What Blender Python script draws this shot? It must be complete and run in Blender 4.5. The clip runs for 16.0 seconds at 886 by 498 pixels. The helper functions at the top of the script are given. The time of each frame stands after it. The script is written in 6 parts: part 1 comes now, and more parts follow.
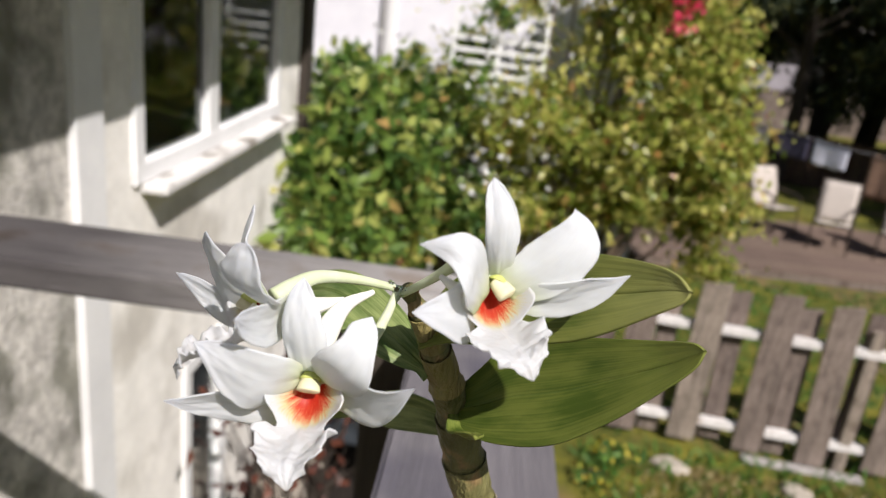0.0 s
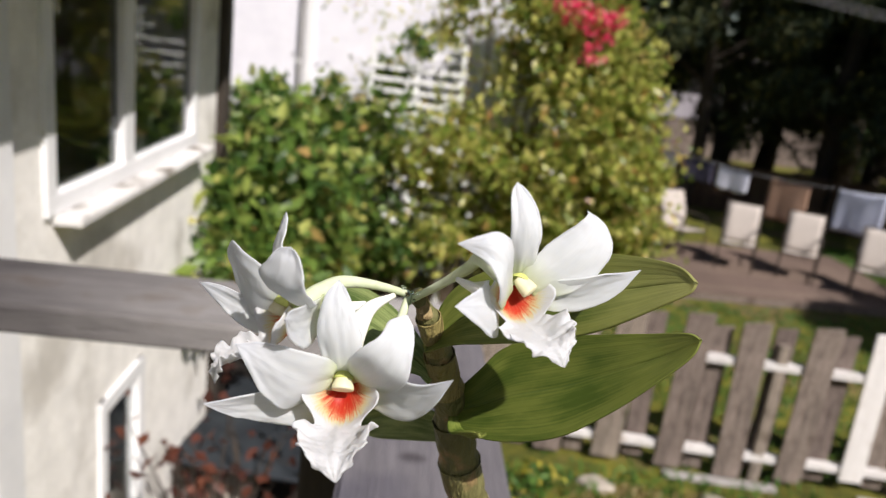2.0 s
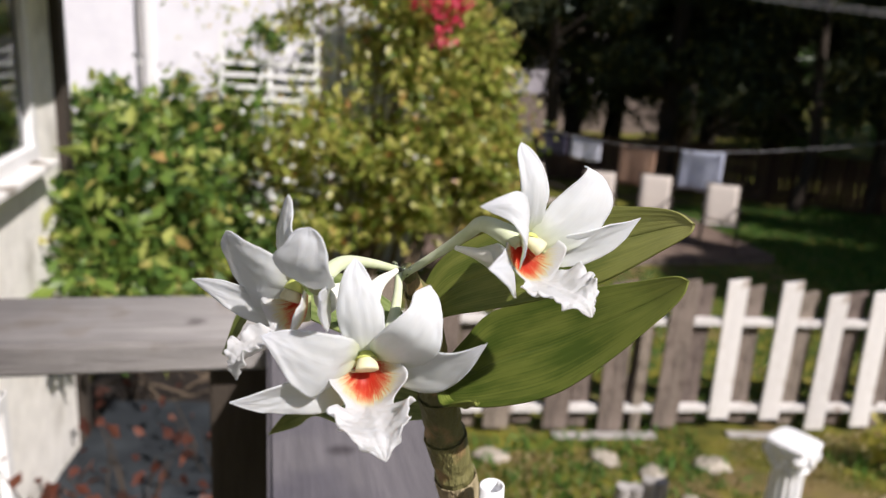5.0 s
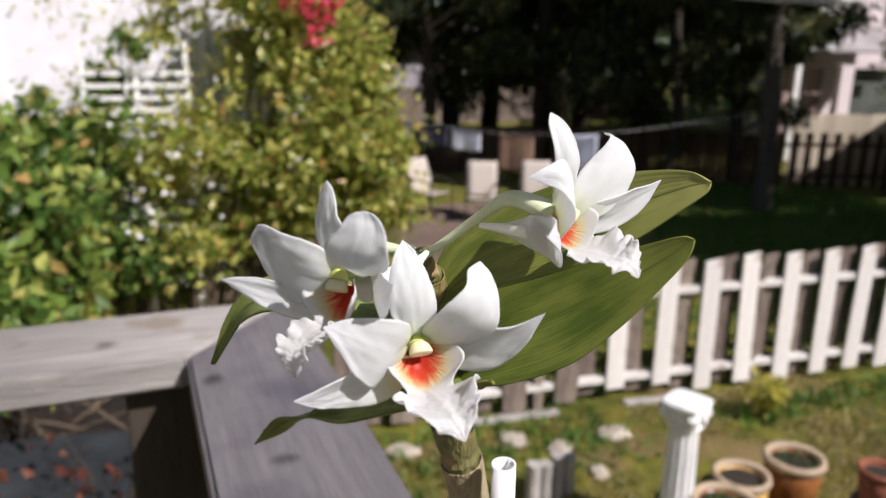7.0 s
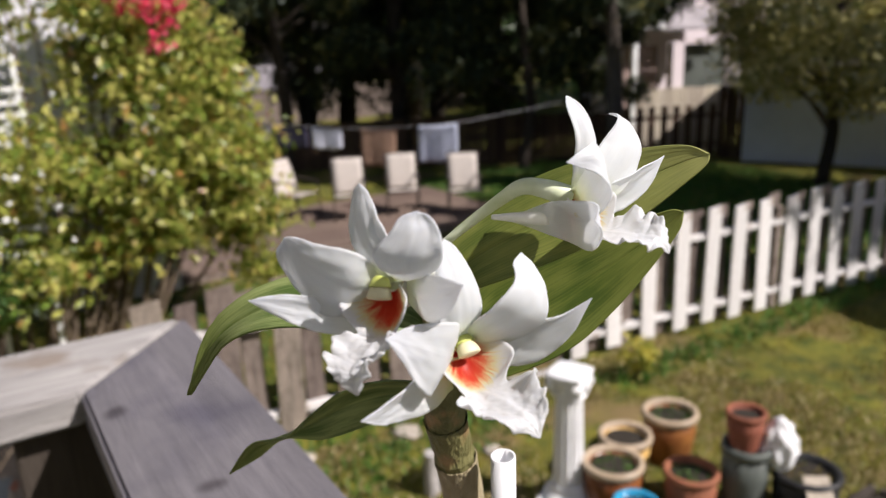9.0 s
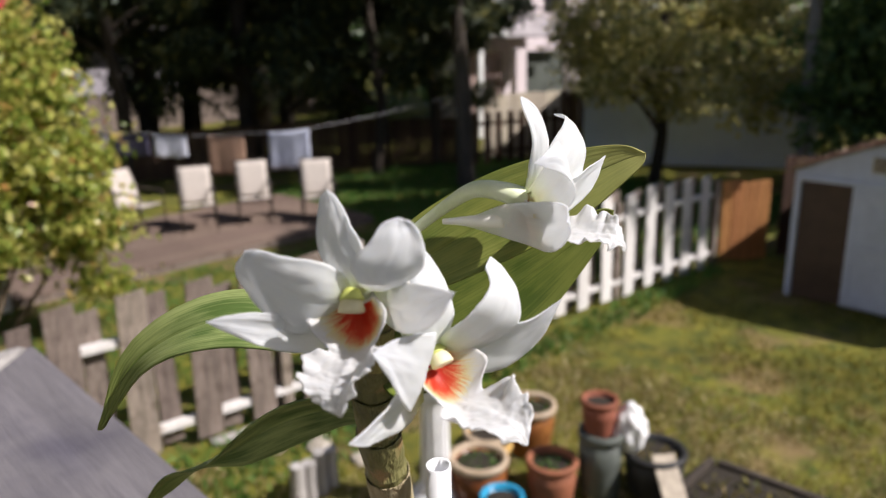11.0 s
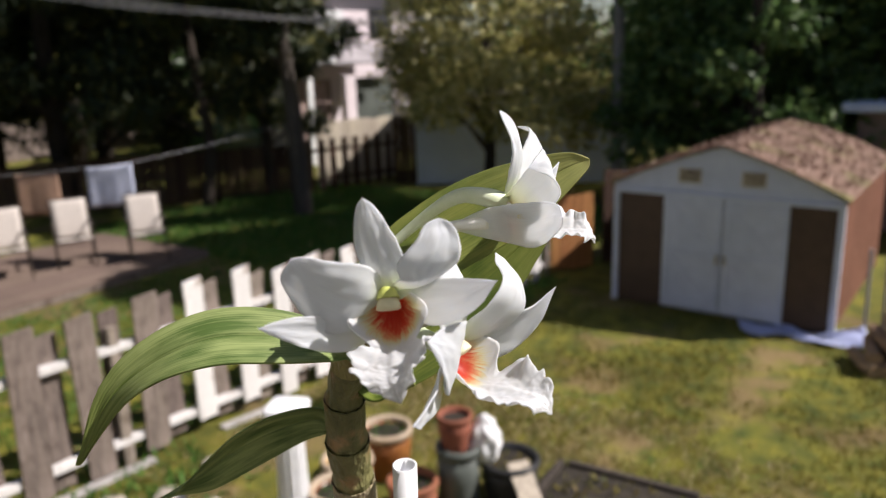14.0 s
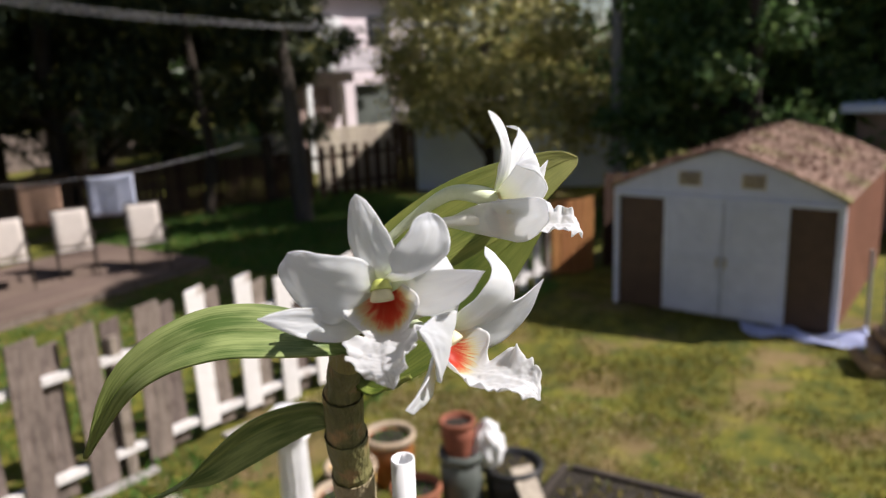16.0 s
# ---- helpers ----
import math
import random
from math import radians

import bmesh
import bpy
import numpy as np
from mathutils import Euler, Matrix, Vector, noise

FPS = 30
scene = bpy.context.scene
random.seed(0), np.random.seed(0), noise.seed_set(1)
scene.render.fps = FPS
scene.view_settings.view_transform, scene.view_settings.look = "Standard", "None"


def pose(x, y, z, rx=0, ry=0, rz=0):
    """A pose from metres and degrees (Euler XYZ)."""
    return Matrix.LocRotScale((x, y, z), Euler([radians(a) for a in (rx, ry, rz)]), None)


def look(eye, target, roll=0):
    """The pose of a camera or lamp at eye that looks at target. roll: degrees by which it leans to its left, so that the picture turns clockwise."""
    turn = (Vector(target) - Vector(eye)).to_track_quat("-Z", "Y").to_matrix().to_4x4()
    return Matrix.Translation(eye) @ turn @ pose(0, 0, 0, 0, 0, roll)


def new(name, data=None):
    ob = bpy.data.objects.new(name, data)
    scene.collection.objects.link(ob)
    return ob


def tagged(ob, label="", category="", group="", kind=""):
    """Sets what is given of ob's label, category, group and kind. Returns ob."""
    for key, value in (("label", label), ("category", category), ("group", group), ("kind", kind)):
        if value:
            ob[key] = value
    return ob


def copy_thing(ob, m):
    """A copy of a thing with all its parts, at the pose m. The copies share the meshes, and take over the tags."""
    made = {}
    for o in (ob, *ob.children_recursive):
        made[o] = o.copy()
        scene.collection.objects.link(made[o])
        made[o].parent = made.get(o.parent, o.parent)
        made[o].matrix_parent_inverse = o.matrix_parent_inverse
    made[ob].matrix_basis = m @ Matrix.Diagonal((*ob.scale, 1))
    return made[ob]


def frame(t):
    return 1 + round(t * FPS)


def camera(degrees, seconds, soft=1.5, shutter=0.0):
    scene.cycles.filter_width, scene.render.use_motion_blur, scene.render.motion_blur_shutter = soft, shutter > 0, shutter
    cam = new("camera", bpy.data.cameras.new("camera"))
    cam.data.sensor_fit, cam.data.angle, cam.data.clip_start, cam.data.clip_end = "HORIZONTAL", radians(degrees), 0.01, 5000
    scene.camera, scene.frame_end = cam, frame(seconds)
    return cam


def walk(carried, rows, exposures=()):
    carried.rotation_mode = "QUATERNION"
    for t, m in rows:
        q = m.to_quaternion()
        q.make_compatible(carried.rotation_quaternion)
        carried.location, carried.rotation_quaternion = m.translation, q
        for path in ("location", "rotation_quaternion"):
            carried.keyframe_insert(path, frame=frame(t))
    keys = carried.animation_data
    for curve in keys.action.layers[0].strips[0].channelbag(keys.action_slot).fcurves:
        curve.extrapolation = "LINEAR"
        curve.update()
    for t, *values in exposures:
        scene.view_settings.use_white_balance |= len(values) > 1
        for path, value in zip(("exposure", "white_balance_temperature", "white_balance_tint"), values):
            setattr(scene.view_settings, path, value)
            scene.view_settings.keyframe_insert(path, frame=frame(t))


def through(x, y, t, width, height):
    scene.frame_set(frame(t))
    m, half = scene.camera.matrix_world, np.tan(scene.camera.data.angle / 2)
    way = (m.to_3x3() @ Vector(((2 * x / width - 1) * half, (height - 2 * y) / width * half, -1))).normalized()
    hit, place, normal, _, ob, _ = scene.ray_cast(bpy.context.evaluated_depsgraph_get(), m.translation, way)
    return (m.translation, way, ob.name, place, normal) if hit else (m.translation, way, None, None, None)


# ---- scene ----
cam = camera(60.5, 16.0, 1.15)
PATH = [
    (0, (0.022, -0.186, 3.214), (-0.062, 1.707, 2.577), 6.6),
    (0.5, (0.017, -0.186, 3.212), (-0.027, 1.712, 2.585), 7.2),
    (1, (0.012, -0.187, 3.211), (0.009, 1.713, 2.585), 7.2),
    (1.5, (0.006, -0.193, 3.209), (0.067, 1.715, 2.61), 7.5),
    (2, (-0.001, -0.199, 3.209), (0.114, 1.722, 2.665), 7),
    (2.5, (-0.005, -0.196, 3.206), (0.191, 1.73, 2.702), 7.4),
    (3, (-0.011, -0.198, 3.205), (0.222, 1.723, 2.7), 6.6),
    (3.5, (-0.011, -0.195, 3.204), (0.283, 1.714, 2.684), 5.4),
    (4, (-0.018, -0.201, 3.205), (0.332, 1.695, 2.672), 4.4),
    (6.5, (-0.055, -0.184, 3.194), (0.584, 1.633, 2.656), 2.3),
    (7, (-0.065, -0.184, 3.195), (0.664, 1.599, 2.656), 1),
    (7.5, (-0.067, -0.176, 3.194), (0.772, 1.557, 2.654), 0.4),
    (8, (-0.075, -0.176, 3.195), (0.825, 1.535, 2.683), -0.7),
    (8.5, (-0.084, -0.167, 3.193), (0.88, 1.505, 2.67), -1.3),
    (9, (-0.094, -0.162, 3.194), (0.934, 1.462, 2.639), -2),
    (11.5, (-0.115, -0.141, 3.193), (1.286, 1.181, 2.656), -0.9),
    (12, (-0.124, -0.141, 3.194), (1.345, 1.111, 2.667), -0.9),
    (12.5, (-0.127, -0.133, 3.192), (1.39, 1.062, 2.673), -1),
    (13, (-0.132, -0.128, 3.191), (1.424, 1.016, 2.673), -1.1),
    (13.5, (-0.138, -0.127, 3.192), (1.456, 0.966, 2.679), -1.5),
    (14, (-0.145, -0.125, 3.193), (1.463, 0.955, 2.694), -1.8),
    (14.5, (-0.144, -0.124, 3.194), (1.467, 0.955, 2.702), -2.2),
    (15, (-0.143, -0.124, 3.192), (1.469, 0.955, 2.705), -2.4),
    (15.5, (-0.147, -0.127, 3.193), (1.461, 0.955, 2.702), -2.4),
    (16, (-0.15, -0.131, 3.192), (1.46, 0.953, 2.708), -2.5),
]
walk(cam, [(t, look(*r)) for t, *r in PATH], ((0.0, 0.33, 6500, 14), (4.0, 0.32, 6500, 15), (8.0, 0.40, 6500, 16), (12.0, 0.54, 6500, 15), (16.0, 0.53, 6500, 15)))

cam.data.dof.use_dof = True
cam.data.dof.focus_distance = 0.20
cam.data.dof.aperture_fstop = 16.5

# ---- sky and sun ----
SUN = Vector((0.52, -0.80, 0.95)).normalized()
world = bpy.data.worlds.new("sky")
scene.world = world
world.use_nodes = True
wn = world.node_tree
sky = wn.nodes.new("ShaderNodeTexSky")
sky.sky_type = 'NISHITA'
sky.sun_disc = False
sky.sun_elevation = math.asin(SUN.z)
sky.sun_rotation = math.atan2(SUN.x, SUN.y)
wn.links.new(sky.outputs[0], wn.nodes["Background"].inputs[0])
wn.nodes["Background"].inputs[1].default_value = 0.058
sun_data = bpy.data.lights.new("sun", 'SUN')
sun_data.energy, sun_data.angle, sun_data.color = 4.9, radians(0.55), (1.0, 0.955, 0.89)
sun = new("sun", sun_data)
sun.matrix_world = look(SUN * 40, (0, 0, 0))


# ---- materials ----
def material(name, c1, c2=None, scale=8.0, rough=0.7, bump=0.0, bump_scale=60.0, stretch=(1, 1, 1), metallic=0.0,
             vary=0.0, island=False, big=0.25, sheen=0.0, spec=0.35, c3=None, c3_scale=1.5, c3_amount=0.5):
    """Two colours mixed by a fine noise, broad stains over them, and relief."""
    m = bpy.data.materials.new(name)
    m.use_nodes = True
    n, l = m.node_tree.nodes, m.node_tree.links
    b = n["Principled BSDF"]
    b.inputs["Roughness"].default_value = rough
    b.inputs["Metallic"].default_value = metallic
    b.inputs["Specular IOR Level"].default_value = spec
    if sheen:
        b.inputs["Sheen Weight"].default_value = sheen
    tc, mp = n.new("ShaderNodeTexCoord"), n.new("ShaderNodeMapping")
    mp.inputs["Scale"].default_value = stretch
    l.new(tc.outputs["Object"], mp.inputs["Vector"])
    fine, broad = n.new("ShaderNodeTexNoise"), n.new("ShaderNodeTexNoise")
    fine.inputs["Scale"].default_value, fine.inputs["Detail"].default_value = scale, 6
    fine.inputs["Roughness"].default_value = 0.65
    broad.inputs["Scale"].default_value, broad.inputs["Detail"].default_value = scale * 0.17, 3
    l.new(mp.outputs[0], fine.inputs["Vector"])
    l.new(mp.outputs[0], broad.inputs["Vector"])
    ramp = n.new("ShaderNodeValToRGB")
    ramp.color_ramp.elements[0].position, ramp.color_ramp.elements[1].position = 0.33, 0.67
    c2 = c2 or [v * 0.75 for v in c1]
    ramp.color_ramp.elements[0].color, ramp.color_ramp.elements[1].color = (*c1, 1), (*c2, 1)
    l.new(fine.outputs["Fac"], ramp.inputs[0])
    out = ramp.outputs[0]
    if c3:
        mix3, r3, n3 = n.new("ShaderNodeMix"), n.new("ShaderNodeMapRange"), n.new("ShaderNodeTexNoise")
        n3.inputs["Scale"].default_value, n3.inputs["Detail"].default_value = c3_scale, 5
        l.new(tc.outputs["Object"], n3.inputs["Vector"])
        r3.inputs[1].default_value, r3.inputs[2].default_value = 0.62 - c3_amount * 0.3, 0.72 - c3_amount * 0.2
        l.new(n3.outputs["Fac"], r3.inputs[0])
        mix3.data_type = 'RGBA'
        l.new(r3.outputs[0], mix3.inputs[0])
        l.new(out, mix3.inputs[6])
        mix3.inputs[7].default_value = (*c3, 1)
        out = mix3.outputs[2]
    hsv = n.new("ShaderNodeHueSaturation")
    l.new(out, hsv.inputs["Color"])
    val = n.new("ShaderNodeMapRange")
    val.inputs[1].default_value, val.inputs[2].default_value = 0.3, 0.7
    val.inputs[3].default_value, val.inputs[4].default_value = 1 - big, 1 + big
    l.new(broad.outputs["Fac"], val.inputs[0])
    value = val.outputs[0]
    if vary:
        src = n.new("ShaderNodeNewGeometry").outputs["Random Per Island"] if island else n.new("ShaderNodeObjectInfo").outputs["Random"]
        vr, mul, hr = n.new("ShaderNodeMapRange"), n.new("ShaderNodeMath"), n.new("ShaderNodeMapRange")
        vr.inputs[3].default_value, vr.inputs[4].default_value = 1 - vary, 1 + vary
        hr.inputs[3].default_value, hr.inputs[4].default_value = 0.5 - vary * 0.06, 0.5 + vary * 0.06
        l.new(src, vr.inputs[0])
        l.new(src, hr.inputs[0])
        mul.operation = 'MULTIPLY'
        l.new(value, mul.inputs[0])
        l.new(vr.outputs[0], mul.inputs[1])
        l.new(hr.outputs[0], hsv.inputs["Hue"])
        value = mul.outputs[0]
    l.new(value, hsv.inputs["Value"])
    l.new(hsv.outputs[0], b.inputs["Base Color"])
    if bump:
        bn, bp = n.new("ShaderNodeTexNoise"), n.new("ShaderNodeBump")
        bn.inputs["Scale"].default_value, bn.inputs["Detail"].default_value = bump_scale, 5
        l.new(mp.outputs[0], bn.inputs["Vector"])
        bp.inputs["Strength"].default_value, bp.inputs["Distance"].default_value = bump, 0.02
        l.new(bn.outputs["Fac"], bp.inputs["Height"])
        l.new(bp.outputs[0], b.inputs["Normal"])
    return m


def leaf_material(name, colours, rough=0.45, through=0.35):
    """Leaves: each one takes a colour of the list; light passes through them in part."""
    m = bpy.data.materials.new(name)
    m.use_nodes = True
    n, l = m.node_tree.nodes, m.node_tree.links
    b, out = n["Principled BSDF"], n["Material Output"]
    b.inputs["Roughness"].default_value = rough
    b.inputs["Specular IOR Level"].default_value = 0.4
    geo, ramp = n.new("ShaderNodeNewGeometry"), n.new("ShaderNodeValToRGB")
    e = ramp.color_ramp.elements
    while len(e) < len(colours):
        e.new(0.5)
    for i, (p, c) in enumerate(colours):
        e[i].position, e[i].color = p, (*c, 1)
    l.new(geo.outputs["Random Per Island"], ramp.inputs[0])
    tr, mix = n.new("ShaderNodeBsdfTranslucent"), n.new("ShaderNodeMixShader")
    mix.inputs[0].default_value = through
    l.new(ramp.outputs[0], b.inputs["Base Color"])
    l.new(ramp.outputs[0], tr.inputs["Color"])
    l.new(b.outputs[0], mix.inputs[1])
    l.new(tr.outputs[0], mix.inputs[2])
    l.new(mix.outputs[0], out.inputs["Surface"])
    return m


def petal_material():
    """White waxy petal, faint veins, a trace of green at the base."""
    m = bpy.data.materials.new("petal_white")
    m.use_nodes = True
    n, l = m.node_tree.nodes, m.node_tree.links
    b, out = n["Principled BSDF"], n["Material Output"]
    b.inputs["Roughness"].default_value = 0.45
    b.inputs["Specular IOR Level"].default_value = 0.3
    b.inputs["Subsurface Weight"].default_value = 0.35
    b.inputs["Subsurface Radius"].default_value = (1.0, 0.9, 0.8)
    b.inputs["Subsurface Scale"].default_value = 0.0015
    uv, sep = n.new("ShaderNodeTexCoord"), n.new("ShaderNodeSeparateXYZ")
    l.new(uv.outputs["UV"], sep.inputs[0])
    mp, veins = n.new("ShaderNodeMapping"), n.new("ShaderNodeTexNoise")
    mp.inputs["Scale"].default_value = (2.0, 26.0, 1.0)
    veins.inputs["Scale"].default_value, veins.inputs["Detail"].default_value = 1.0, 3
    l.new(uv.outputs["UV"], mp.inputs["Vector"])
    l.new(mp.outputs[0], veins.inputs["Vector"])
    ramp = n.new("ShaderNodeValToRGB")
    e = ramp.color_ramp.elements
    e[0].position, e[0].color = 0.0, (0.62, 0.70, 0.32, 1)
    e[1].position, e[1].color = 1.0, (0.79, 0.81, 0.87, 1)
    for p, c in ((0.09, (0.74, 0.78, 0.58)), (0.24, (0.79, 0.81, 0.81))):
        e.new(p).color = (*c, 1)
    l.new(sep.outputs[0], ramp.inputs[0])
    tint = n.new("ShaderNodeMix")
    tint.data_type, tint.blend_type = 'RGBA', 'MULTIPLY'
    vr = n.new("ShaderNodeMapRange")
    vr.inputs[1].default_value, vr.inputs[2].default_value = 0.35, 0.65
    vr.inputs[3].default_value, vr.inputs[4].default_value = 0.0, 0.6
    l.new(veins.outputs["Fac"], vr.inputs[0])
    l.new(vr.outputs[0], tint.inputs[0])
    l.new(ramp.outputs[0], tint.inputs[6])
    tint.inputs[7].default_value = (0.93, 0.93, 0.95, 1)
    l.new(tint.outputs[2], b.inputs["Base Color"])
    bp = n.new("ShaderNodeBump")
    bp.inputs["Strength"].default_value, bp.inputs["Distance"].default_value = 0.06, 0.0004
    l.new(veins.outputs["Fac"], bp.inputs["Height"])
    l.new(bp.outputs[0], b.inputs["Normal"])
    tr, mix = n.new("ShaderNodeBsdfTranslucent"), n.new("ShaderNodeMixShader")
    glow = n.new("ShaderNodeMix")
    glow.data_type = 'RGBA'
    glow.inputs[0].default_value = 0.45
    glow.inputs[6].default_value = (0.97, 0.98, 0.99, 1)
    l.new(tint.outputs[2], glow.inputs[7])
    l.new(glow.outputs[2], tr.inputs["Color"])
    mix.inputs[0].default_value = 0.43
    l.new(b.outputs[0], mix.inputs[1])
    l.new(tr.outputs[0], mix.inputs[2])
    l.new(mix.outputs[0], out.inputs["Surface"])
    return m


def lip_material():
    """Lip: orange-red rays in the throat, cream beyond, white frilled end."""
    m = bpy.data.materials.new("lip_red_and_white")
    m.use_nodes = True
    n, l = m.node_tree.nodes, m.node_tree.links
    b, out = n["Principled BSDF"], n["Material Output"]
    b.inputs["Roughness"].default_value = 0.45
    b.inputs["Specular IOR Level"].default_value = 0.3
    b.inputs["Subsurface Weight"].default_value = 0.35
    b.inputs["Subsurface Radius"].default_value = (1.0, 0.9, 0.8)
    b.inputs["Subsurface Scale"].default_value = 0.0015
    uv, sep = n.new("ShaderNodeTexCoord"), n.new("ShaderNodeSeparateXYZ")
    l.new(uv.outputs["UV"], sep.inputs[0])
    # a round red fan with ragged rays that spread from the throat
    def calc(op, x, y, z=None):
        k = n.new("ShaderNodeMath")
        k.operation = op
        for i, q in enumerate((x, y, z)):
            if q is None:
                continue
            if isinstance(q, (int, float)):
                k.inputs[i].default_value = q
            else:
                l.new(q, k.inputs[i])
        return k.outputs[0]
    along, side = sep.outputs[0], calc('SUBTRACT', sep.outputs[1], 0.5)
    ray = calc('DIVIDE', side, calc('ADD', along, 0.10))
    comb = n.new("ShaderNodeCombineXYZ")
    l.new(calc('MULTIPLY', ray, 19.0), comb.inputs[0])
    l.new(calc('MULTIPLY', along, 2.5), comb.inputs[1])
    rays = n.new("ShaderNodeTexNoise")
    rays.inputs["Scale"].default_value, rays.inputs["Detail"].default_value = 2.1, 2
    l.new(comb.outputs[0], rays.inputs["Vector"])
    reach = calc('ADD', calc('MULTIPLY', calc('MULTIPLY', along, along), 6.6), calc('MULTIPLY', calc('MULTIPLY', side, side), 3.9))
    jag = calc('ADD', reach, calc('MULTIPLY', calc('SUBTRACT', rays.outputs["Fac"], 0.5), 1.5))
    ramp = n.new("ShaderNodeValToRGB")
    e = ramp.color_ramp.elements
    e[0].position, e[0].color = 0.0, (0.58, 0.030, 0.012, 1)
    e[1].position, e[1].color = 1.0, (0.79, 0.795, 0.81, 1)
    for p, c in ((0.28, (0.70, 0.06, 0.025)), (0.35, (0.74, 0.18, 0.08)), (0.41, (0.79, 0.50, 0.26)), (0.52, (0.78, 0.71, 0.36)), (0.80, (0.79, 0.78, 0.70))):
        e.new(p).color = (*c, 1)
    l.new(jag, ramp.inputs[0])
    l.new(ramp.outputs[0], b.inputs["Base Color"])
    tr, mix = n.new("ShaderNodeBsdfTranslucent"), n.new("ShaderNodeMixShader")
    l.new(ramp.outputs[0], tr.inputs["Color"])
    mix.inputs[0].default_value = 0.46
    l.new(b.outputs[0], mix.inputs[1])
    l.new(tr.outputs[0], mix.inputs[2])
    l.new(mix.outputs[0], out.inputs["Surface"])
    return m


def orchid_leaf_material(name, c1, c2, edge, dust=0.0):
    """Strap leaf: fine lengthwise veins, paler midrib and tip."""
    m = bpy.data.materials.new(name)
    m.use_nodes = True
    n, l = m.node_tree.nodes, m.node_tree.links
    b, out = n["Principled BSDF"], n["Material Output"]
    b.inputs["Roughness"].default_value = 0.42
    b.inputs["Specular IOR Level"].default_value = 0.4
    uv, sep, mp = n.new("ShaderNodeTexCoord"), n.new("ShaderNodeSeparateXYZ"), n.new("ShaderNodeMapping")
    l.new(uv.outputs["UV"], sep.inputs[0])
    l.new(uv.outputs["UV"], mp.inputs["Vector"])
    mp.inputs["Scale"].default_value = (0.45, 50.0, 1.0)
    veins, blot = n.new("ShaderNodeTexNoise"), n.new("ShaderNodeTexNoise")
    veins.inputs["Scale"].default_value, veins.inputs["Detail"].default_value = 1.0, 4
    blot.inputs["Scale"].default_value, blot.inputs["Detail"].default_value = 5.0, 5
    l.new(mp.outputs[0], veins.inputs["Vector"])
    l.new(uv.outputs["UV"], blot.inputs["Vector"])
    mixf = n.new("ShaderNodeMath")
    mixf.operation = 'MULTIPLY_ADD'
    l.new(blot.outputs["Fac"], mixf.inputs[0])
    mixf.inputs[1].default_value = 1.15
    soft = n.new("ShaderNodeMath")
    soft.operation = 'MULTIPLY'
    soft.inputs[1].default_value = 0.55
    l.new(veins.outputs["Fac"], soft.inputs[0])
    l.new(soft.outputs[0], mixf.inputs[2])
    ramp = n.new("ShaderNodeValToRGB")
    e = ramp.color_ramp.elements
    e[0].position, e[0].color = 0.68, (*c1, 1)
    e[1].position, e[1].color = 1.0, (*c2, 1)
    l.new(mixf.outputs[0], ramp.inputs[0])
    tip = n.new("ShaderNodeMapRange")
    tip.inputs[1].default_value, tip.inputs[2].default_value = 0.55, 1.0
    tip.inputs[4].default_value = 0.75
    l.new(sep.outputs[0], tip.inputs[0])
    mt = n.new("ShaderNodeMix")
    mt.data_type = 'RGBA'
    l.new(tip.outputs[0], mt.inputs[0])
    l.new(ramp.outputs[0], mt.inputs[6])
    mt.inputs[7].default_value = (*edge, 1)
    l.new(mt.outputs[2], b.inputs["Base Color"])
    bp = n.new("ShaderNodeBump")
    bp.inputs["Strength"].default_value, bp.inputs["Distance"].default_value = 0.25, 0.0005
    l.new(veins.outputs["Fac"], bp.inputs["Height"])
    l.new(bp.outputs[0], b.inputs["Normal"])
    tr, mix = n.new("ShaderNodeBsdfTranslucent"), n.new("ShaderNodeMixShader")
    l.new(mt.outputs[2], tr.inputs["Color"])
    mix.inputs[0].default_value = 0.3
    l.new(b.outputs[0], mix.inputs[1])
    l.new(tr.outputs[0], mix.inputs[2])
    l.new(mix.outputs[0], out.inputs["Surface"])
    return m


def glass_material(name, tint=(0.9, 0.95, 0.95), ior=1.22):
    m = bpy.data.materials.new(name)
    m.use_nodes = True
    b = m.node_tree.nodes["Principled BSDF"]
    b.inputs["Base Color"].default_value = (*tint, 1)
    b.inputs["Roughness"].default_value = 0.03
    b.inputs["Transmission Weight"].default_value = 1.0
    b.inputs["IOR"].default_value = ior
    return m


M_PETAL, M_LIP = petal_material(), lip_material()
M_COLUMN = material("column_yellow_green", (0.58, 0.60, 0.20), (0.48, 0.53, 0.13), 300, 0.45, big=0.08)
M_ANTHER = material("anther_cream", (0.70, 0.66, 0.46), (0.62, 0.57, 0.36), 300, 0.5, big=0.08)
M_PEDICEL = material("pedicel_pale_green", (0.54, 0.61, 0.37), (0.64, 0.69, 0.52), 120, 0.5, big=0.15)
M_MENTUM = material("mentum_white", (0.82, 0.82, 0.80), (0.79, 0.78, 0.68), 90, 0.5, big=0.06)
M_CANE = material("cane_olive", (0.095, 0.095, 0.035), (0.19, 0.175, 0.07), 120, 0.55, 0.4, 300, (1, 1, 0.25), big=0.35, c3=(0.30, 0.19, 0.09), c3_scale=90, c3_amount=0.35)
M_SHEATH = material("sheath_brown", (0.34, 0.27, 0.13), (0.20, 0.11, 0.06), 160, 0.7, 0.5, 400, (1, 1, 0.3))
M_SHEATH_PALE = material("sheath_pale", (0.40, 0.34, 0.22), (0.26, 0.21, 0.12), 160, 0.7, 0.5, 400, (1, 1, 0.15), big=0.25)
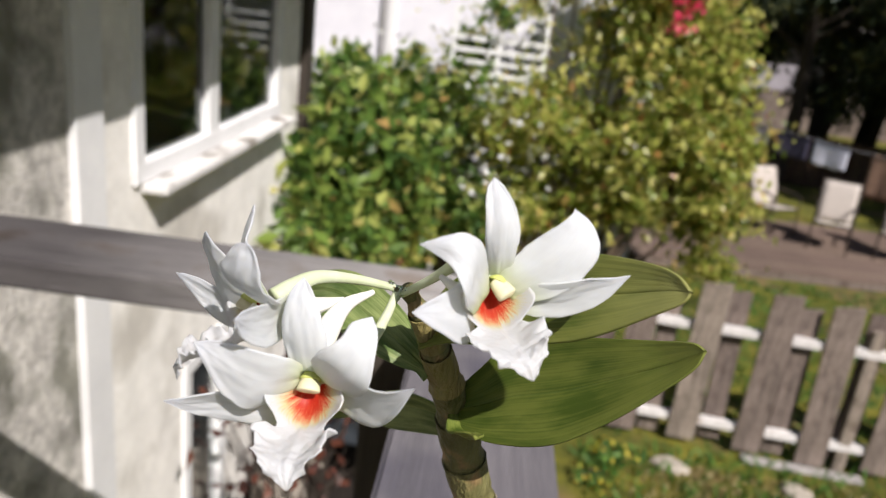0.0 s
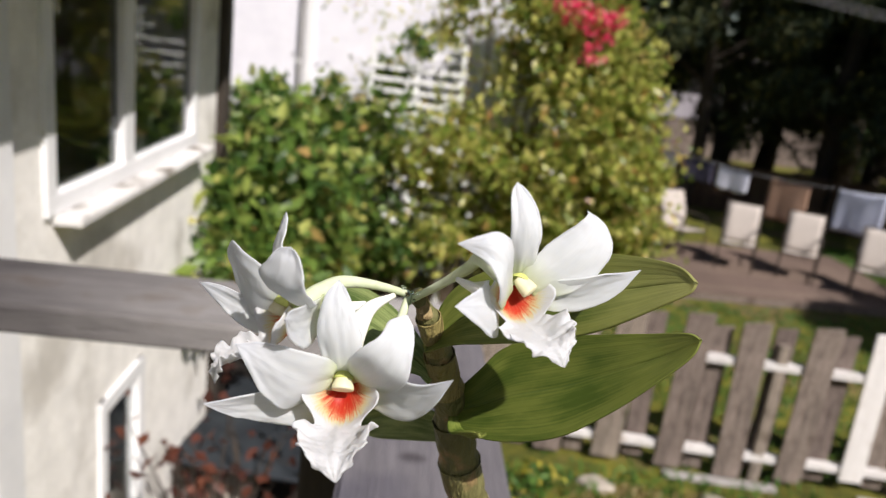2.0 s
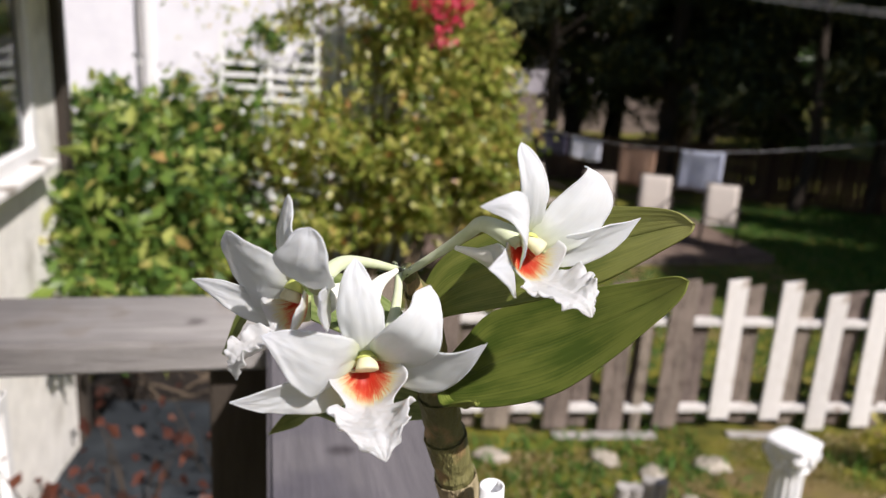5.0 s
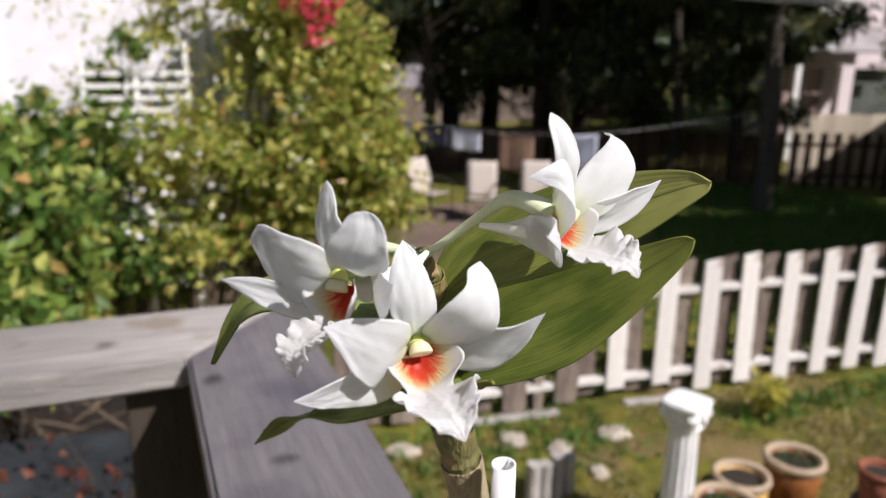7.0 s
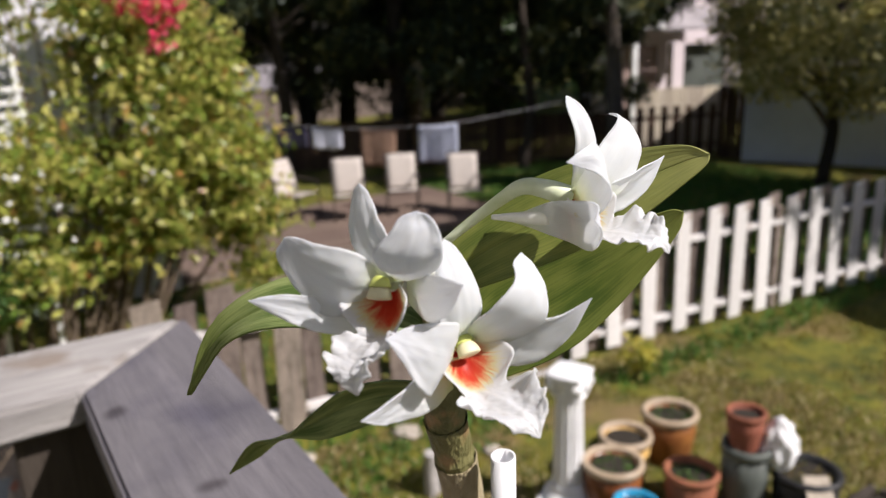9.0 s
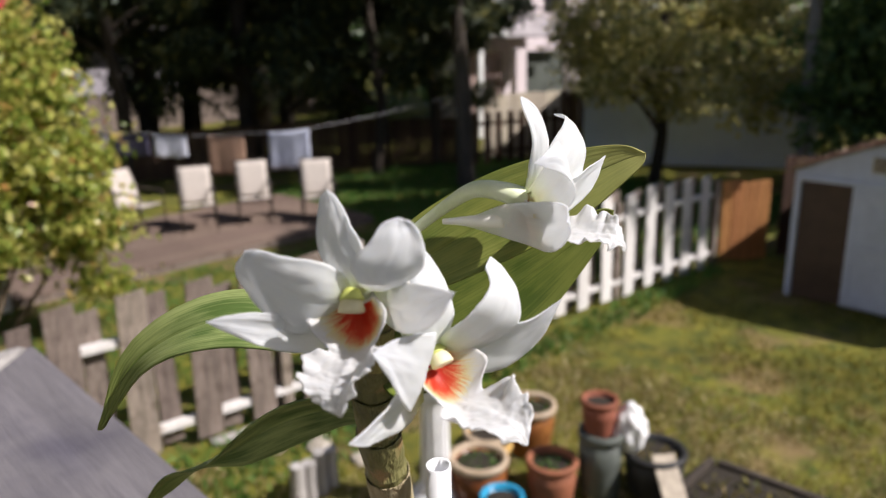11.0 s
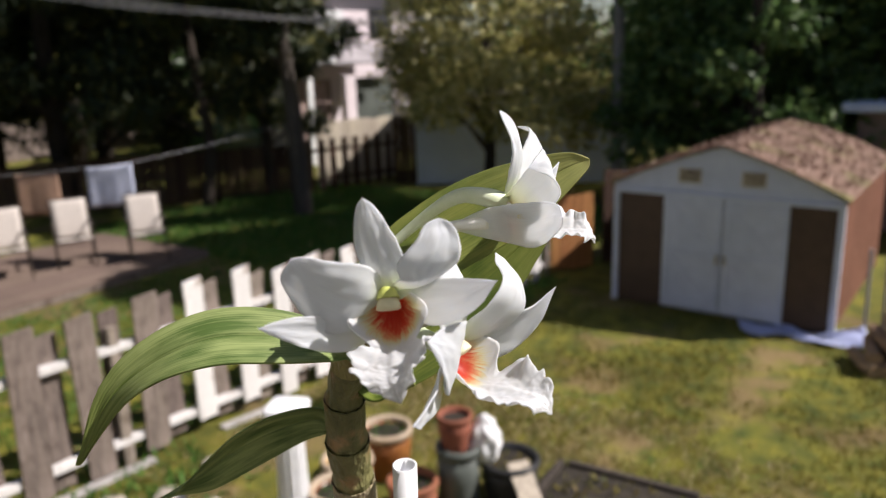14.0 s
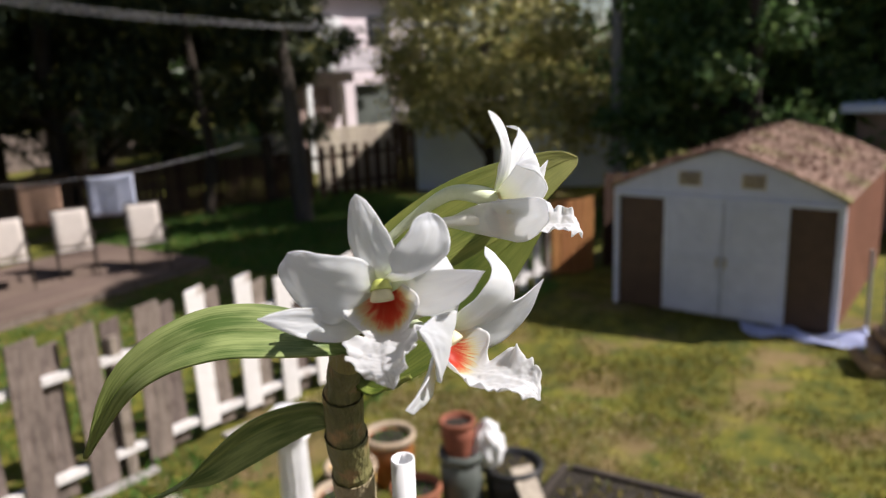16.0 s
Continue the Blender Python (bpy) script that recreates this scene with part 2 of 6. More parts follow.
M_SHEATH_GOLD = material("sheath_golden", (0.30, 0.27, 0.10), (0.22, 0.16, 0.06), 160, 0.5, 0.5, 400, (1, 1, 0.12), big=0.3)
M_LEAF = orchid_leaf_material("orchid_leaf", (0.085, 0.135, 0.020), (0.20, 0.245, 0.048), (0.30, 0.33, 0.08))
M_LEAF_PALE = orchid_leaf_material("orchid_leaf_pale", (0.12, 0.165, 0.03), (0.25, 0.28, 0.065), (0.44, 0.43, 0.16))
M_LEAF_GREY = orchid_leaf_material("orchid_leaf_dusty", (0.10, 0.165, 0.04), (0.33, 0.40, 0.15), (0.24, 0.28, 0.06))
M_SAP = glass_material("sap_clear", (0.85, 0.95, 0.85), 1.4)
M_STAKE = material("white_plastic", (0.82, 0.83, 0.86), (0.78, 0.79, 0.82), 40, 0.35, big=0.05)
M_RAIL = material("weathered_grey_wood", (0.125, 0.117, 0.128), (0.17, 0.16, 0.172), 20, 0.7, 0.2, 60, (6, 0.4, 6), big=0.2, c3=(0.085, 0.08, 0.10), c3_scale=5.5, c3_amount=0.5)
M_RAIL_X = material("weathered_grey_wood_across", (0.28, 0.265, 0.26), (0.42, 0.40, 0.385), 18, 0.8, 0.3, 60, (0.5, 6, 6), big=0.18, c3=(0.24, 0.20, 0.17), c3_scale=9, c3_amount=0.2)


def shaded_end(m, x0, x1, dark):
    """Paints shade into the board's colour towards one end, with a ragged border."""
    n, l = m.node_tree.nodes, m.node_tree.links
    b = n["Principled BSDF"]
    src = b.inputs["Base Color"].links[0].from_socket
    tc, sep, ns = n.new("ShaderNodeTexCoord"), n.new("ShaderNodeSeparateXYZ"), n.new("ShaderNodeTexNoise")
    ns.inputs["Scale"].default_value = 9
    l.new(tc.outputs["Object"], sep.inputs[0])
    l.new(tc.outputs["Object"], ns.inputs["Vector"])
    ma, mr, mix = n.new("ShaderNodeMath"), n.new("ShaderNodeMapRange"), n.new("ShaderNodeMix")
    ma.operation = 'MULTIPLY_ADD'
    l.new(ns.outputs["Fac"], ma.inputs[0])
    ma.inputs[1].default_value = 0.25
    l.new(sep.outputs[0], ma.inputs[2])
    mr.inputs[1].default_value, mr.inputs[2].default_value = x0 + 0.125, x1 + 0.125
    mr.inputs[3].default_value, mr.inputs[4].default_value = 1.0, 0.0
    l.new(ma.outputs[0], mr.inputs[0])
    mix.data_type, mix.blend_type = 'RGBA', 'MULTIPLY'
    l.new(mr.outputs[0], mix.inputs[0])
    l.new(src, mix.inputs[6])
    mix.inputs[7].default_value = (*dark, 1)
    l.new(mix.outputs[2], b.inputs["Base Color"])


def knots(m, places, r):
    """Dark round knots with a soft halo, at places on the boards."""
    n, l = m.node_tree.nodes, m.node_tree.links
    b = n["Principled BSDF"]
    for p in places:
        src = b.inputs["Base Color"].links[0].from_socket
        tc, ns, ad, ds, mr, mix = (n.new("ShaderNode" + k) for k in ("TexCoord", "TexNoise", "VectorMath", "VectorMath", "MapRange", "Mix"))
        ns.inputs["Scale"].default_value = 40
        ad.operation, ds.operation = 'MULTIPLY_ADD', 'DISTANCE'
        l.new(tc.outputs["Object"], ns.inputs["Vector"])
        l.new(ns.outputs["Color"], ad.inputs[0])
        ad.inputs[1].default_value = (0.014, 0.02, 0.0)
        l.new(tc.outputs["Object"], ad.inputs[2])
        l.new(ad.outputs[0], ds.inputs[0])
        ds.inputs[1].default_value = (p[0] + 0.007, p[1] + 0.01, 0.0)
        mr.inputs[1].default_value, mr.inputs[2].default_value = r * 0.35, r
        mr.inputs[3].default_value, mr.inputs[4].default_value = 0.75, 0.0
        l.new(ds.outputs["Value"], mr.inputs[0])
        mix.data_type, mix.blend_type = 'RGBA', 'MULTIPLY'
        l.new(mr.outputs[0], mix.inputs[0])
        l.new(src, mix.inputs[6])
        mix.inputs[7].default_value = (0.28, 0.25, 0.26, 1)
        l.new(mix.outputs[2], b.inputs["Base Color"])


knots(M_RAIL, [(-0.01, 0.57), (0.03, 0.39)], 0.014)
knots(M_RAIL_X, [(-0.115, 0.70)], 0.016)
# shade on the house end of the cross board, multiplied into its colour
shaded_end(M_RAIL_X, -0.50, -0.02, (0.24, 0.23, 0.24))
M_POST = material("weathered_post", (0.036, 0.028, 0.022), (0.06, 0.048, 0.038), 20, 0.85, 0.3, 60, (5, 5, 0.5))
M_LOG = material("bleached_log", (0.30, 0.28, 0.27), (0.42, 0.40, 0.385), 14, 0.9, 0.4, 50, (5, 5, 0.5))
M_STUCCO = material("pebbledash_stucco", (0.82, 0.79, 0.74), (0.91, 0.89, 0.85), 55, 0.95, 0.25, 110, big=0.08, c3=(0.60, 0.57, 0.52), c3_scale=2.2, c3_amount=0.3)
M_DASH = material("coarse_grey_pebbledash", (0.36, 0.34, 0.32), (0.74, 0.71, 0.66), 30, 0.95, 0.5, 70, big=0.28, c3=(0.24, 0.235, 0.20), c3_scale=4.5, c3_amount=0.4)
M_WHITE = material("white_paint", (0.80, 0.80, 0.80), (0.74, 0.74, 0.75), 12, 0.55, 0.08, 60, big=0.06)
M_WHITE_WORN = material("worn_white_paint", (0.80, 0.79, 0.78), (0.70, 0.68, 0.66), 14, 0.6, 0.3, 50, big=0.12, c3=(0.20, 0.17, 0.14), c3_scale=4.0, c3_amount=0.30)
M_WHITE_WALL = material("white_rendered_wall", (0.79, 0.78, 0.83), (0.71, 0.70, 0.76), 4, 0.85, 0.2, 40, big=0.07)
# near black: the darkness of unlit rooms is put into this colour
M_ROOM_SHADE = material("dark_interior", (0.012, 0.013, 0.012), (0.02, 0.02, 0.02), 3, 0.9)
M_GLASS = glass_material("window_glass", ior=1.2)
M_DOOR_GLASS = glass_material("patio_door_glass", ior=1.9)
M_FENCE = material("weathered_brown_picket", (0.11, 0.085, 0.07), (0.27, 0.22, 0.19), 22, 0.9, 0.4, 50, (6, 6, 0.6), vary=0.28, big=0.35, c3=(0.10, 0.075, 0.06), c3_scale=6, c3_amount=0.25)
M_FENCE_WHITE = material("peeling_white_picket", (0.74, 0.72, 0.71), (0.62, 0.59, 0.57), 18, 0.75, 0.25, 50, (4, 4, 0.5), vary=0.08, big=0.08, c3=(0.42, 0.36, 0.32), c3_scale=7, c3_amount=0.12)
M_FENCE_DARK = material("dark_brown_fence", (0.055, 0.031, 0.02), (0.09, 0.052, 0.032), 14, 0.9, 0.4, 40, (6, 6, 0.6), vary=0.25)
M_FENCE_ORANGE = material("orange_cedar_fence", (0.33, 0.13, 0.045), (0.42, 0.19, 0.075), 14, 0.85, 0.4, 40, (6, 6, 0.6), vary=0.2)
M_FENCE_TAN = material("tan_fence", (0.42, 0.36, 0.28), (0.50, 0.44, 0.36), 14, 0.85, 0.3, 40, (6, 6, 0.6), vary=0.12)
M_DECK = material("brown_deck_board", (0.125, 0.084, 0.066), (0.17, 0.125, 0.102), 16, 0.85, 0.3, 50, (0.5, 6, 6), vary=0.16)
M_SLING = material("beige_sling_fabric", (0.50, 0.45, 0.41), (0.44, 0.39, 0.35), 40, 0.85, 0.2, 300, big=0.06)
M_METAL = material("dark_bronze_tube", (0.05, 0.04, 0.035), (0.08, 0.065, 0.055), 30, 0.45, metallic=0.6)
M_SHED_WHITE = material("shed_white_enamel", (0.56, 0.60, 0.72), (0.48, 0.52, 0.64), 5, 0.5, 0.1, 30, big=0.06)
M_SHED_BROWN = material("shed_brown_metal", (0.060, 0.036, 0.025), (0.085, 0.052, 0.036), 5, 0.55, 0.1, 30, big=0.15)
M_SHED_SIDE = material("shed_red_brown_metal", (0.17, 0.075, 0.05), (0.22, 0.10, 0.07), 5, 0.6, 0.1, 30, big=0.15)
M_SHED_ROOF = material("shed_roof_litter", (0.16, 0.095, 0.07), (0.25, 0.165, 0.13), 9, 0.95, 0.6, 30, big=0.25, c3=(0.16, 0.14, 0.06), c3_scale=2.2, c3_amount=0.3)
M_VENT = material("vent_beige", (0.50, 0.44, 0.34), (0.44, 0.38, 0.30), 10, 0.7)
M_CLAY = material("terracotta", (0.30, 0.105, 0.058), (0.22, 0.075, 0.042), 14, 0.75, 0.2, 60, vary=0.1)
M_GLAZE = material("glazed_brown_pot", (0.27, 0.11, 0.032), (0.15, 0.05, 0.018), 10, 0.3, 0.1, 30, vary=0.12)
M_GLAZE_YEL = material("glazed_ochre_pot", (0.58, 0.38, 0.13), (0.48, 0.28, 0.09), 10, 0.35, 0.1, 30)
M_RIM = material("pale_pot_rim", (0.48, 0.38, 0.28), (0.40, 0.30, 0.20), 20, 0.5)
M_BLACK_POT = material("black_plastic", (0.018, 0.018, 0.02), (0.03, 0.03, 0.03), 15, 0.5)
M_BLUE_POT = material("blue_glaze", (0.02, 0.22, 0.42), (0.03, 0.32, 0.52), 10, 0.3)
M_GREEN_POT = material("grey_green_pot", (0.08, 0.09, 0.082), (0.12, 0.135, 0.12), 10, 0.6)
M_SOIL = material("potting_soil", (0.02, 0.016, 0.012), (0.045, 0.036, 0.026), 30, 0.95, 0.8, 60)
M_PLASTER = material("white_plaster", (0.82, 0.82, 0.83), (0.72, 0.72, 0.74), 14, 0.7, 0.2, 60, big=0.08)
# nearly black because the shade under the rail is in the colour
M_MULCH_SHADED = material("dark_mulch", (0.008, 0.006, 0.005), (0.024, 0.018, 0.014), 18, 0.95, 0.9, 40)
M_STONE = material("pale_stone", (0.34, 0.30, 0.25), (0.46, 0.41, 0.35), 10, 0.9, 0.6, 30)
M_TARP = material("pale_blue_tarp", (0.42, 0.46, 0.68), (0.34, 0.38, 0.60), 8, 0.5, 0.3, 20)
# slate blue taken down in colour for the shade it lies in
M_SLATE_SHADED = material("slate_blue_sheet", (0.010, 0.013, 0.017), (0.032, 0.039, 0.046), 3, 0.75, 0.2, 12)
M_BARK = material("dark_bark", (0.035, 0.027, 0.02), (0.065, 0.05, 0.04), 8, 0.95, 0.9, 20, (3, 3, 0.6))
M_BARK_LIGHT = material("brown_bark", (0.12, 0.085, 0.06), (0.18, 0.14, 0.10), 12, 0.95, 0.9, 30, (3, 3, 0.6))
M_BARK_MID = material("grey_brown_bark", (0.07, 0.058, 0.05), (0.12, 0.10, 0.085), 8, 0.95, 0.9, 20, (3, 3, 0.6))
M_POLE = material("grey_utility_pole", (0.34, 0.33, 0.33), (0.26, 0.25, 0.25), 8, 0.9, 0.4, 30, (3, 3, 0.4))
M_CABLE = material("grey_cable", (0.30, 0.29, 0.30), (0.24, 0.24, 0.25), 8, 0.6)
M_LAVENDER = material("pale_lavender_wall", (0.70, 0.76, 0.98), (0.64, 0.70, 0.92), 3, 0.85, big=0.08)
M_PINK = material("pale_pink_siding", (0.80, 0.70, 0.73), (0.74, 0.64, 0.67), 3, 0.8, big=0.06)
M_PALE_GREY = material("pale_grey_render", (0.35, 0.33, 0.36), (0.28, 0.26, 0.29), 3, 0.85, big=0.15)
M_GREYROOF = material("grey_shingle_roof", (0.26, 0.24, 0.25), (0.34, 0.31, 0.32), 10, 0.9, 0.3, 30)
M_BROWN_PANEL = material("mauve_brown_panel", (0.24, 0.17, 0.16), (0.30, 0.22, 0.20), 4, 0.8)
M_FIREWOOD = material("split_firewood", (0.46, 0.32, 0.20), (0.34, 0.22, 0.13), 14, 0.9, 0.4, 40, vary=0.2)
M_LAWN = material("patchy_lawn", (0.032, 0.052, 0.007), (0.18, 0.16, 0.018), 4.0, 0.95, 0.9, 25, big=0.3, c3=(0.17, 0.12, 0.05), c3_scale=1.3, c3_amount=0.30)
M_GRASS = leaf_material("grass_blades", [(0.0, (0.05, 0.075, 0.008)), (0.3, (0.11, 0.12, 0.012)), (0.55, (0.21, 0.18, 0.02)), (0.8, (0.23, 0.18, 0.036)), (1.0, (0.26, 0.185, 0.08))], 0.6, 0.3)
M_STRAW = leaf_material("straw_grass", [(0.0, (0.24, 0.18, 0.08)), (0.5, (0.42, 0.33, 0.16)), (1.0, (0.56, 0.48, 0.30))], 0.7, 0.3)
M_SPRIG = leaf_material("yellow_green_sprigs", [(0.0, (0.22, 0.26, 0.04)), (0.6, (0.46, 0.44, 0.08)), (1.0, (0.66, 0.56, 0.12))], 0.5, 0.4)
M_GRASS_DARK = leaf_material("lush_grass", [(0.0, (0.035, 0.10, 0.014)), (0.6, (0.07, 0.17, 0.025)), (1.0, (0.12, 0.22, 0.04))], 0.6, 0.3)
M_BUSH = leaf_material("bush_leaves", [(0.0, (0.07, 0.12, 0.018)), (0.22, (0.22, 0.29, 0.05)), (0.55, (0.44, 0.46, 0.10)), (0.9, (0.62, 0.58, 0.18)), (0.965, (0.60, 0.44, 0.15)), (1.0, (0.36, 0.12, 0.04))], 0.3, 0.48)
# darkest leaves stand for deep shade in the gaps, yellow ones for highlights
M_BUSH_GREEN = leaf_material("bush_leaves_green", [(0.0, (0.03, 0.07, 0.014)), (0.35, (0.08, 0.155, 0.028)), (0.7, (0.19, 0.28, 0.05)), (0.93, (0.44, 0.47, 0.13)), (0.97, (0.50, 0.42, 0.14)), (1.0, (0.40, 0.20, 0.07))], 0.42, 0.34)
M_RED_FLOWER = leaf_material("red_blossom", [(0.0, (0.72, 0.03, 0.10)), (0.6, (0.80, 0.07, 0.17)), (1.0, (0.85, 0.17, 0.24))], 0.5, 0.35)
M_WHITE_FLECK = leaf_material("white_blossom", [(0.0, (0.80, 0.80, 0.78)), (1.0, (0.86, 0.86, 0.86))], 0.5, 0.3)
M_MAPLE = leaf_material("russet_leaves", [(0.0, (0.04, 0.016, 0.012)), (0.5, (0.10, 0.03, 0.02)), (1.0, (0.18, 0.065, 0.04))], 0.5, 0.3)
# the olive upper colours paint in sunlit patches among the dark needles
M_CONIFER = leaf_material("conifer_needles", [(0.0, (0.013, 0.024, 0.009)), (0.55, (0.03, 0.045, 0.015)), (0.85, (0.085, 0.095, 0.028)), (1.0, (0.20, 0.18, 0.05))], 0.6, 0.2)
# wide dark-to-bright range: sunlit speckle of the crown is in these colours
M_OLIVE = leaf_material("olive_tree_leaves", [(0.0, (0.14, 0.15, 0.045)), (0.4, (0.42, 0.40, 0.14)), (0.75, (0.68, 0.62, 0.28)), (1.0, (0.80, 0.74, 0.44))], 0.4, 0.5)
M_BROADLEAF = leaf_material("broadleaf_leaves", [(0.0, (0.045, 0.09, 0.03)), (0.6, (0.11, 0.19, 0.06)), (1.0, (0.24, 0.33, 0.12))], 0.4, 0.42)
M_YELLOW = leaf_material("yellow_petals", [(0.0, (0.75, 0.55, 0.03)), (1.0, (0.85, 0.70, 0.12))], 0.5, 0.3)
M_TOWELS = [material("lavender_cloth", (0.52, 0.47, 0.56), None, 8, 0.9, 0.2, 60, big=0.1), material("navy_cloth", (0.06, 0.055, 0.09), None, 8, 0.9, 0.2, 60),
            material("white_cloth", (0.74, 0.75, 0.84), (0.60, 0.62, 0.74), 14, 0.9, 0.2, 60), material("brown_cloth", (0.42, 0.27, 0.19), (0.36, 0.22, 0.15), 8, 0.9, 0.2, 60),
            material("pale_blue_cloth", (0.56, 0.59, 0.72), (0.50, 0.53, 0.66), 8, 0.9, 0.2, 60)]


# ---- builders ----
def link_mesh(name, bm, mat, parent=None, label="", smooth=False):
    me = bpy.data.meshes.new(name)
    bm.to_mesh(me)
    bm.free()
    me.materials.append(mat)
    if smooth:
        me.polygons.foreach_set("use_smooth", [True] * len(me.polygons))
    ob = new(name, me)
    if parent:
        ob.parent = parent
    return tagged(ob, label) if label else ob


def part(name, bm, mat, parent, label="", smooth=False):
    return link_mesh(name, bm, mat, parent, label, smooth)


def again(ob, m, parent=None):
    """Another object on the same mesh."""
    o = bpy.data.objects.new(ob.name.split(".")[0], ob.data)
    scene.collection.objects.link(o)
    o.parent = parent or ob.parent
    o.matrix_basis = m
    return o


def thing(name, label, category, m=None, group="", kind=""):
    ob = new(name)
    ob.empty_display_size = 0.1
    if m is not None:
        ob.matrix_basis = m
    return tagged(ob, label, category, group, kind)


def box(bm, c, s, bevel=0.0, rot=None):
    """A box of size s at c, with its edges taken off."""
    m = Matrix.Translation(c) @ (rot.to_4x4() if rot else Matrix()) @ Matrix.Diagonal((*s, 1))
    g = bmesh.ops.create_cube(bm, size=1, matrix=m)
    if bevel:
        edges = {e for v in g["verts"] for e in v.link_edges}
        bmesh.ops.bevel(bm, geom=list(edges), offset=bevel, segments=2, affect='EDGES', profile=0.6)
    return bm


def boxed(c, s, bevel=0.0, rot=None):
    return box(bmesh.new(), c, s, bevel, rot)


def tube(bm, pts, radii, seg=8, caps=True, wobble=None):
    """A round bar along points, with a radius at each."""
    pts = [Vector(p) for p in pts]
    radii = radii if hasattr(radii, "__len__") else [radii] * len(pts)
    rings, ref = [], None
    for i, p in enumerate(pts):
        d = (pts[min(i + 1, len(pts) - 1)] - pts[max(i - 1, 0)]).normalized()
        ref = ref or (Vector((0, 0, 1)) if abs(d.z) < 0.9 else Vector((1, 0, 0)))
        a = (ref - d * ref.dot(d)).normalized()
        ref = a
        b = d.cross(a)
        rings.append([bm.verts.new(p + radii[i] * (1 + (wobble(i, k) if wobble else 0)) * (math.cos(k * math.tau / seg) * a + math.sin(k * math.tau / seg) * b)) for k in range(seg)])
    for r, q in zip(rings, rings[1:]):
        for k in range(seg):
            bm.faces.new((r[k], r[(k + 1) % seg], q[(k + 1) % seg], q[k]))
    if caps:
        bm.faces.new(rings[0][::-1])
        bm.faces.new(rings[-1])
    return bm


def lathe(bm, profile, seg=24, flutes=0, depth=0.0, c=(0, 0, 0)):
    """A turned shape from (radius, height) pairs."""
    rings = []
    for r, z in profile:
        rings.append([bm.verts.new((c[0] + r * (1 - depth * abs(math.sin(flutes * k * math.pi / seg)) if flutes else 1) * math.cos(k * math.tau / seg),
                                    c[1] + r * (1 - depth * abs(math.sin(flutes * k * math.pi / seg)) if flutes else 1) * math.sin(k * math.tau / seg), c[2] + z)) for k in range(seg)])
    for a, b in zip(rings, rings[1:]):
        for k in range(seg):
            bm.faces.new((a[k], a[(k + 1) % seg], b[(k + 1) % seg], b[k]))
    bm.faces.new(rings[0][::-1])
    bm.faces.new(rings[-1])
    return bm


def smooth_path(pts, n=8):
    """Points along a soft curve through the given ones."""
    pts = [Vector(p) for p in pts]
    ext = [2 * pts[0] - pts[1], *pts, 2 * pts[-1] - pts[-2]]
    out = []
    for i in range(len(pts) - 1):
        a, b, c, d = ext[i:i + 4]
        for k in range(n):
            t = k / n
            out.append(0.5 * (2 * b + (c - a) * t + (2 * a - 5 * b + 4 * c - d) * t * t + (3 * b - a - 3 * c + d) * t ** 3))
    return out + [pts[-1]]


def sheet(f, ns, nv):
    """A grid surface f(s, v), s 0..1 along and v -1..1 across, with its UV."""
    bm = bmesh.new()
    uv = bm.loops.layers.uv.new("UVMap")
    vs = [[bm.verts.new(f(i / ns, 2 * j / nv - 1)) for j in range(nv + 1)] for i in range(ns + 1)]
    for i in range(ns):
        for j in range(nv):
            fa = bm.faces.new((vs[i][j], vs[i + 1][j], vs[i + 1][j + 1], vs[i][j + 1]))
            for lp, (a, b) in zip(fa.loops, ((i, j), (i + 1, j), (i + 1, j + 1), (i, j + 1))):
                lp[uv].uv = (a / ns, b / nv)
    return bm


def thicken(ob, t):
    md = ob.modifiers.new("thickness", 'SOLIDIFY')
    md.thickness, md.offset = t, 0
    return ob


def leaf_cloud(name, P, size, mat, parent=None, seed=1, droop=0.3, narrow=0.55, out=None, jitter=0.35):
    """Many small pointed, folded leaves at the places P, as one mesh."""
    rng = np.random.default_rng(seed)
    P = np.asarray(P, float)
    n = len(P)
    d = rng.normal(size=(n, 3))
    if out is not None:
        d = d * 0.8 + np.asarray(out)
    d[:, 2] -= droop
    d /= np.linalg.norm(d, axis=1, keepdims=True) + 1e-9
    r = rng.normal(size=(n, 3))
    side = np.cross(d, r)
    side /= np.linalg.norm(side, axis=1, keepdims=True) + 1e-9
    up = np.cross(side, d)
    s = size * (1 + jitter * rng.uniform(-1, 1, (n, 1)))
    w = s * narrow * 0.5
    V = np.stack([P, P + d * s * 0.45 + side * w + up * w * 0.35, P + d * s, P + d * s * 0.45 - side * w + up * w * 0.35, P + d * s * 0.5], 1).reshape(-1, 3)
    base = (np.arange(n) * 5)[:, None]
    F = np.concatenate([base + [0, 4, 1], base + [4, 2, 1], base + [0, 3, 4], base + [4, 3, 2]], 1).reshape(-1, 3)
    me = bpy.data.meshes.new(name)
    me.vertices.add(len(V))
    me.vertices.foreach_set("co", V.ravel())
    me.loops.add(F.size)
    me.loops.foreach_set("vertex_index", F.ravel().astype(np.int32))
    me.polygons.add(len(F))
    me.polygons.foreach_set("loop_start", np.arange(0, F.size, 3, dtype=np.int32))
    me.update(calc_edges=True)
    me.materials.append(mat)
    ob = new(name, me)
    if parent:
        ob.parent = parent
    return ob


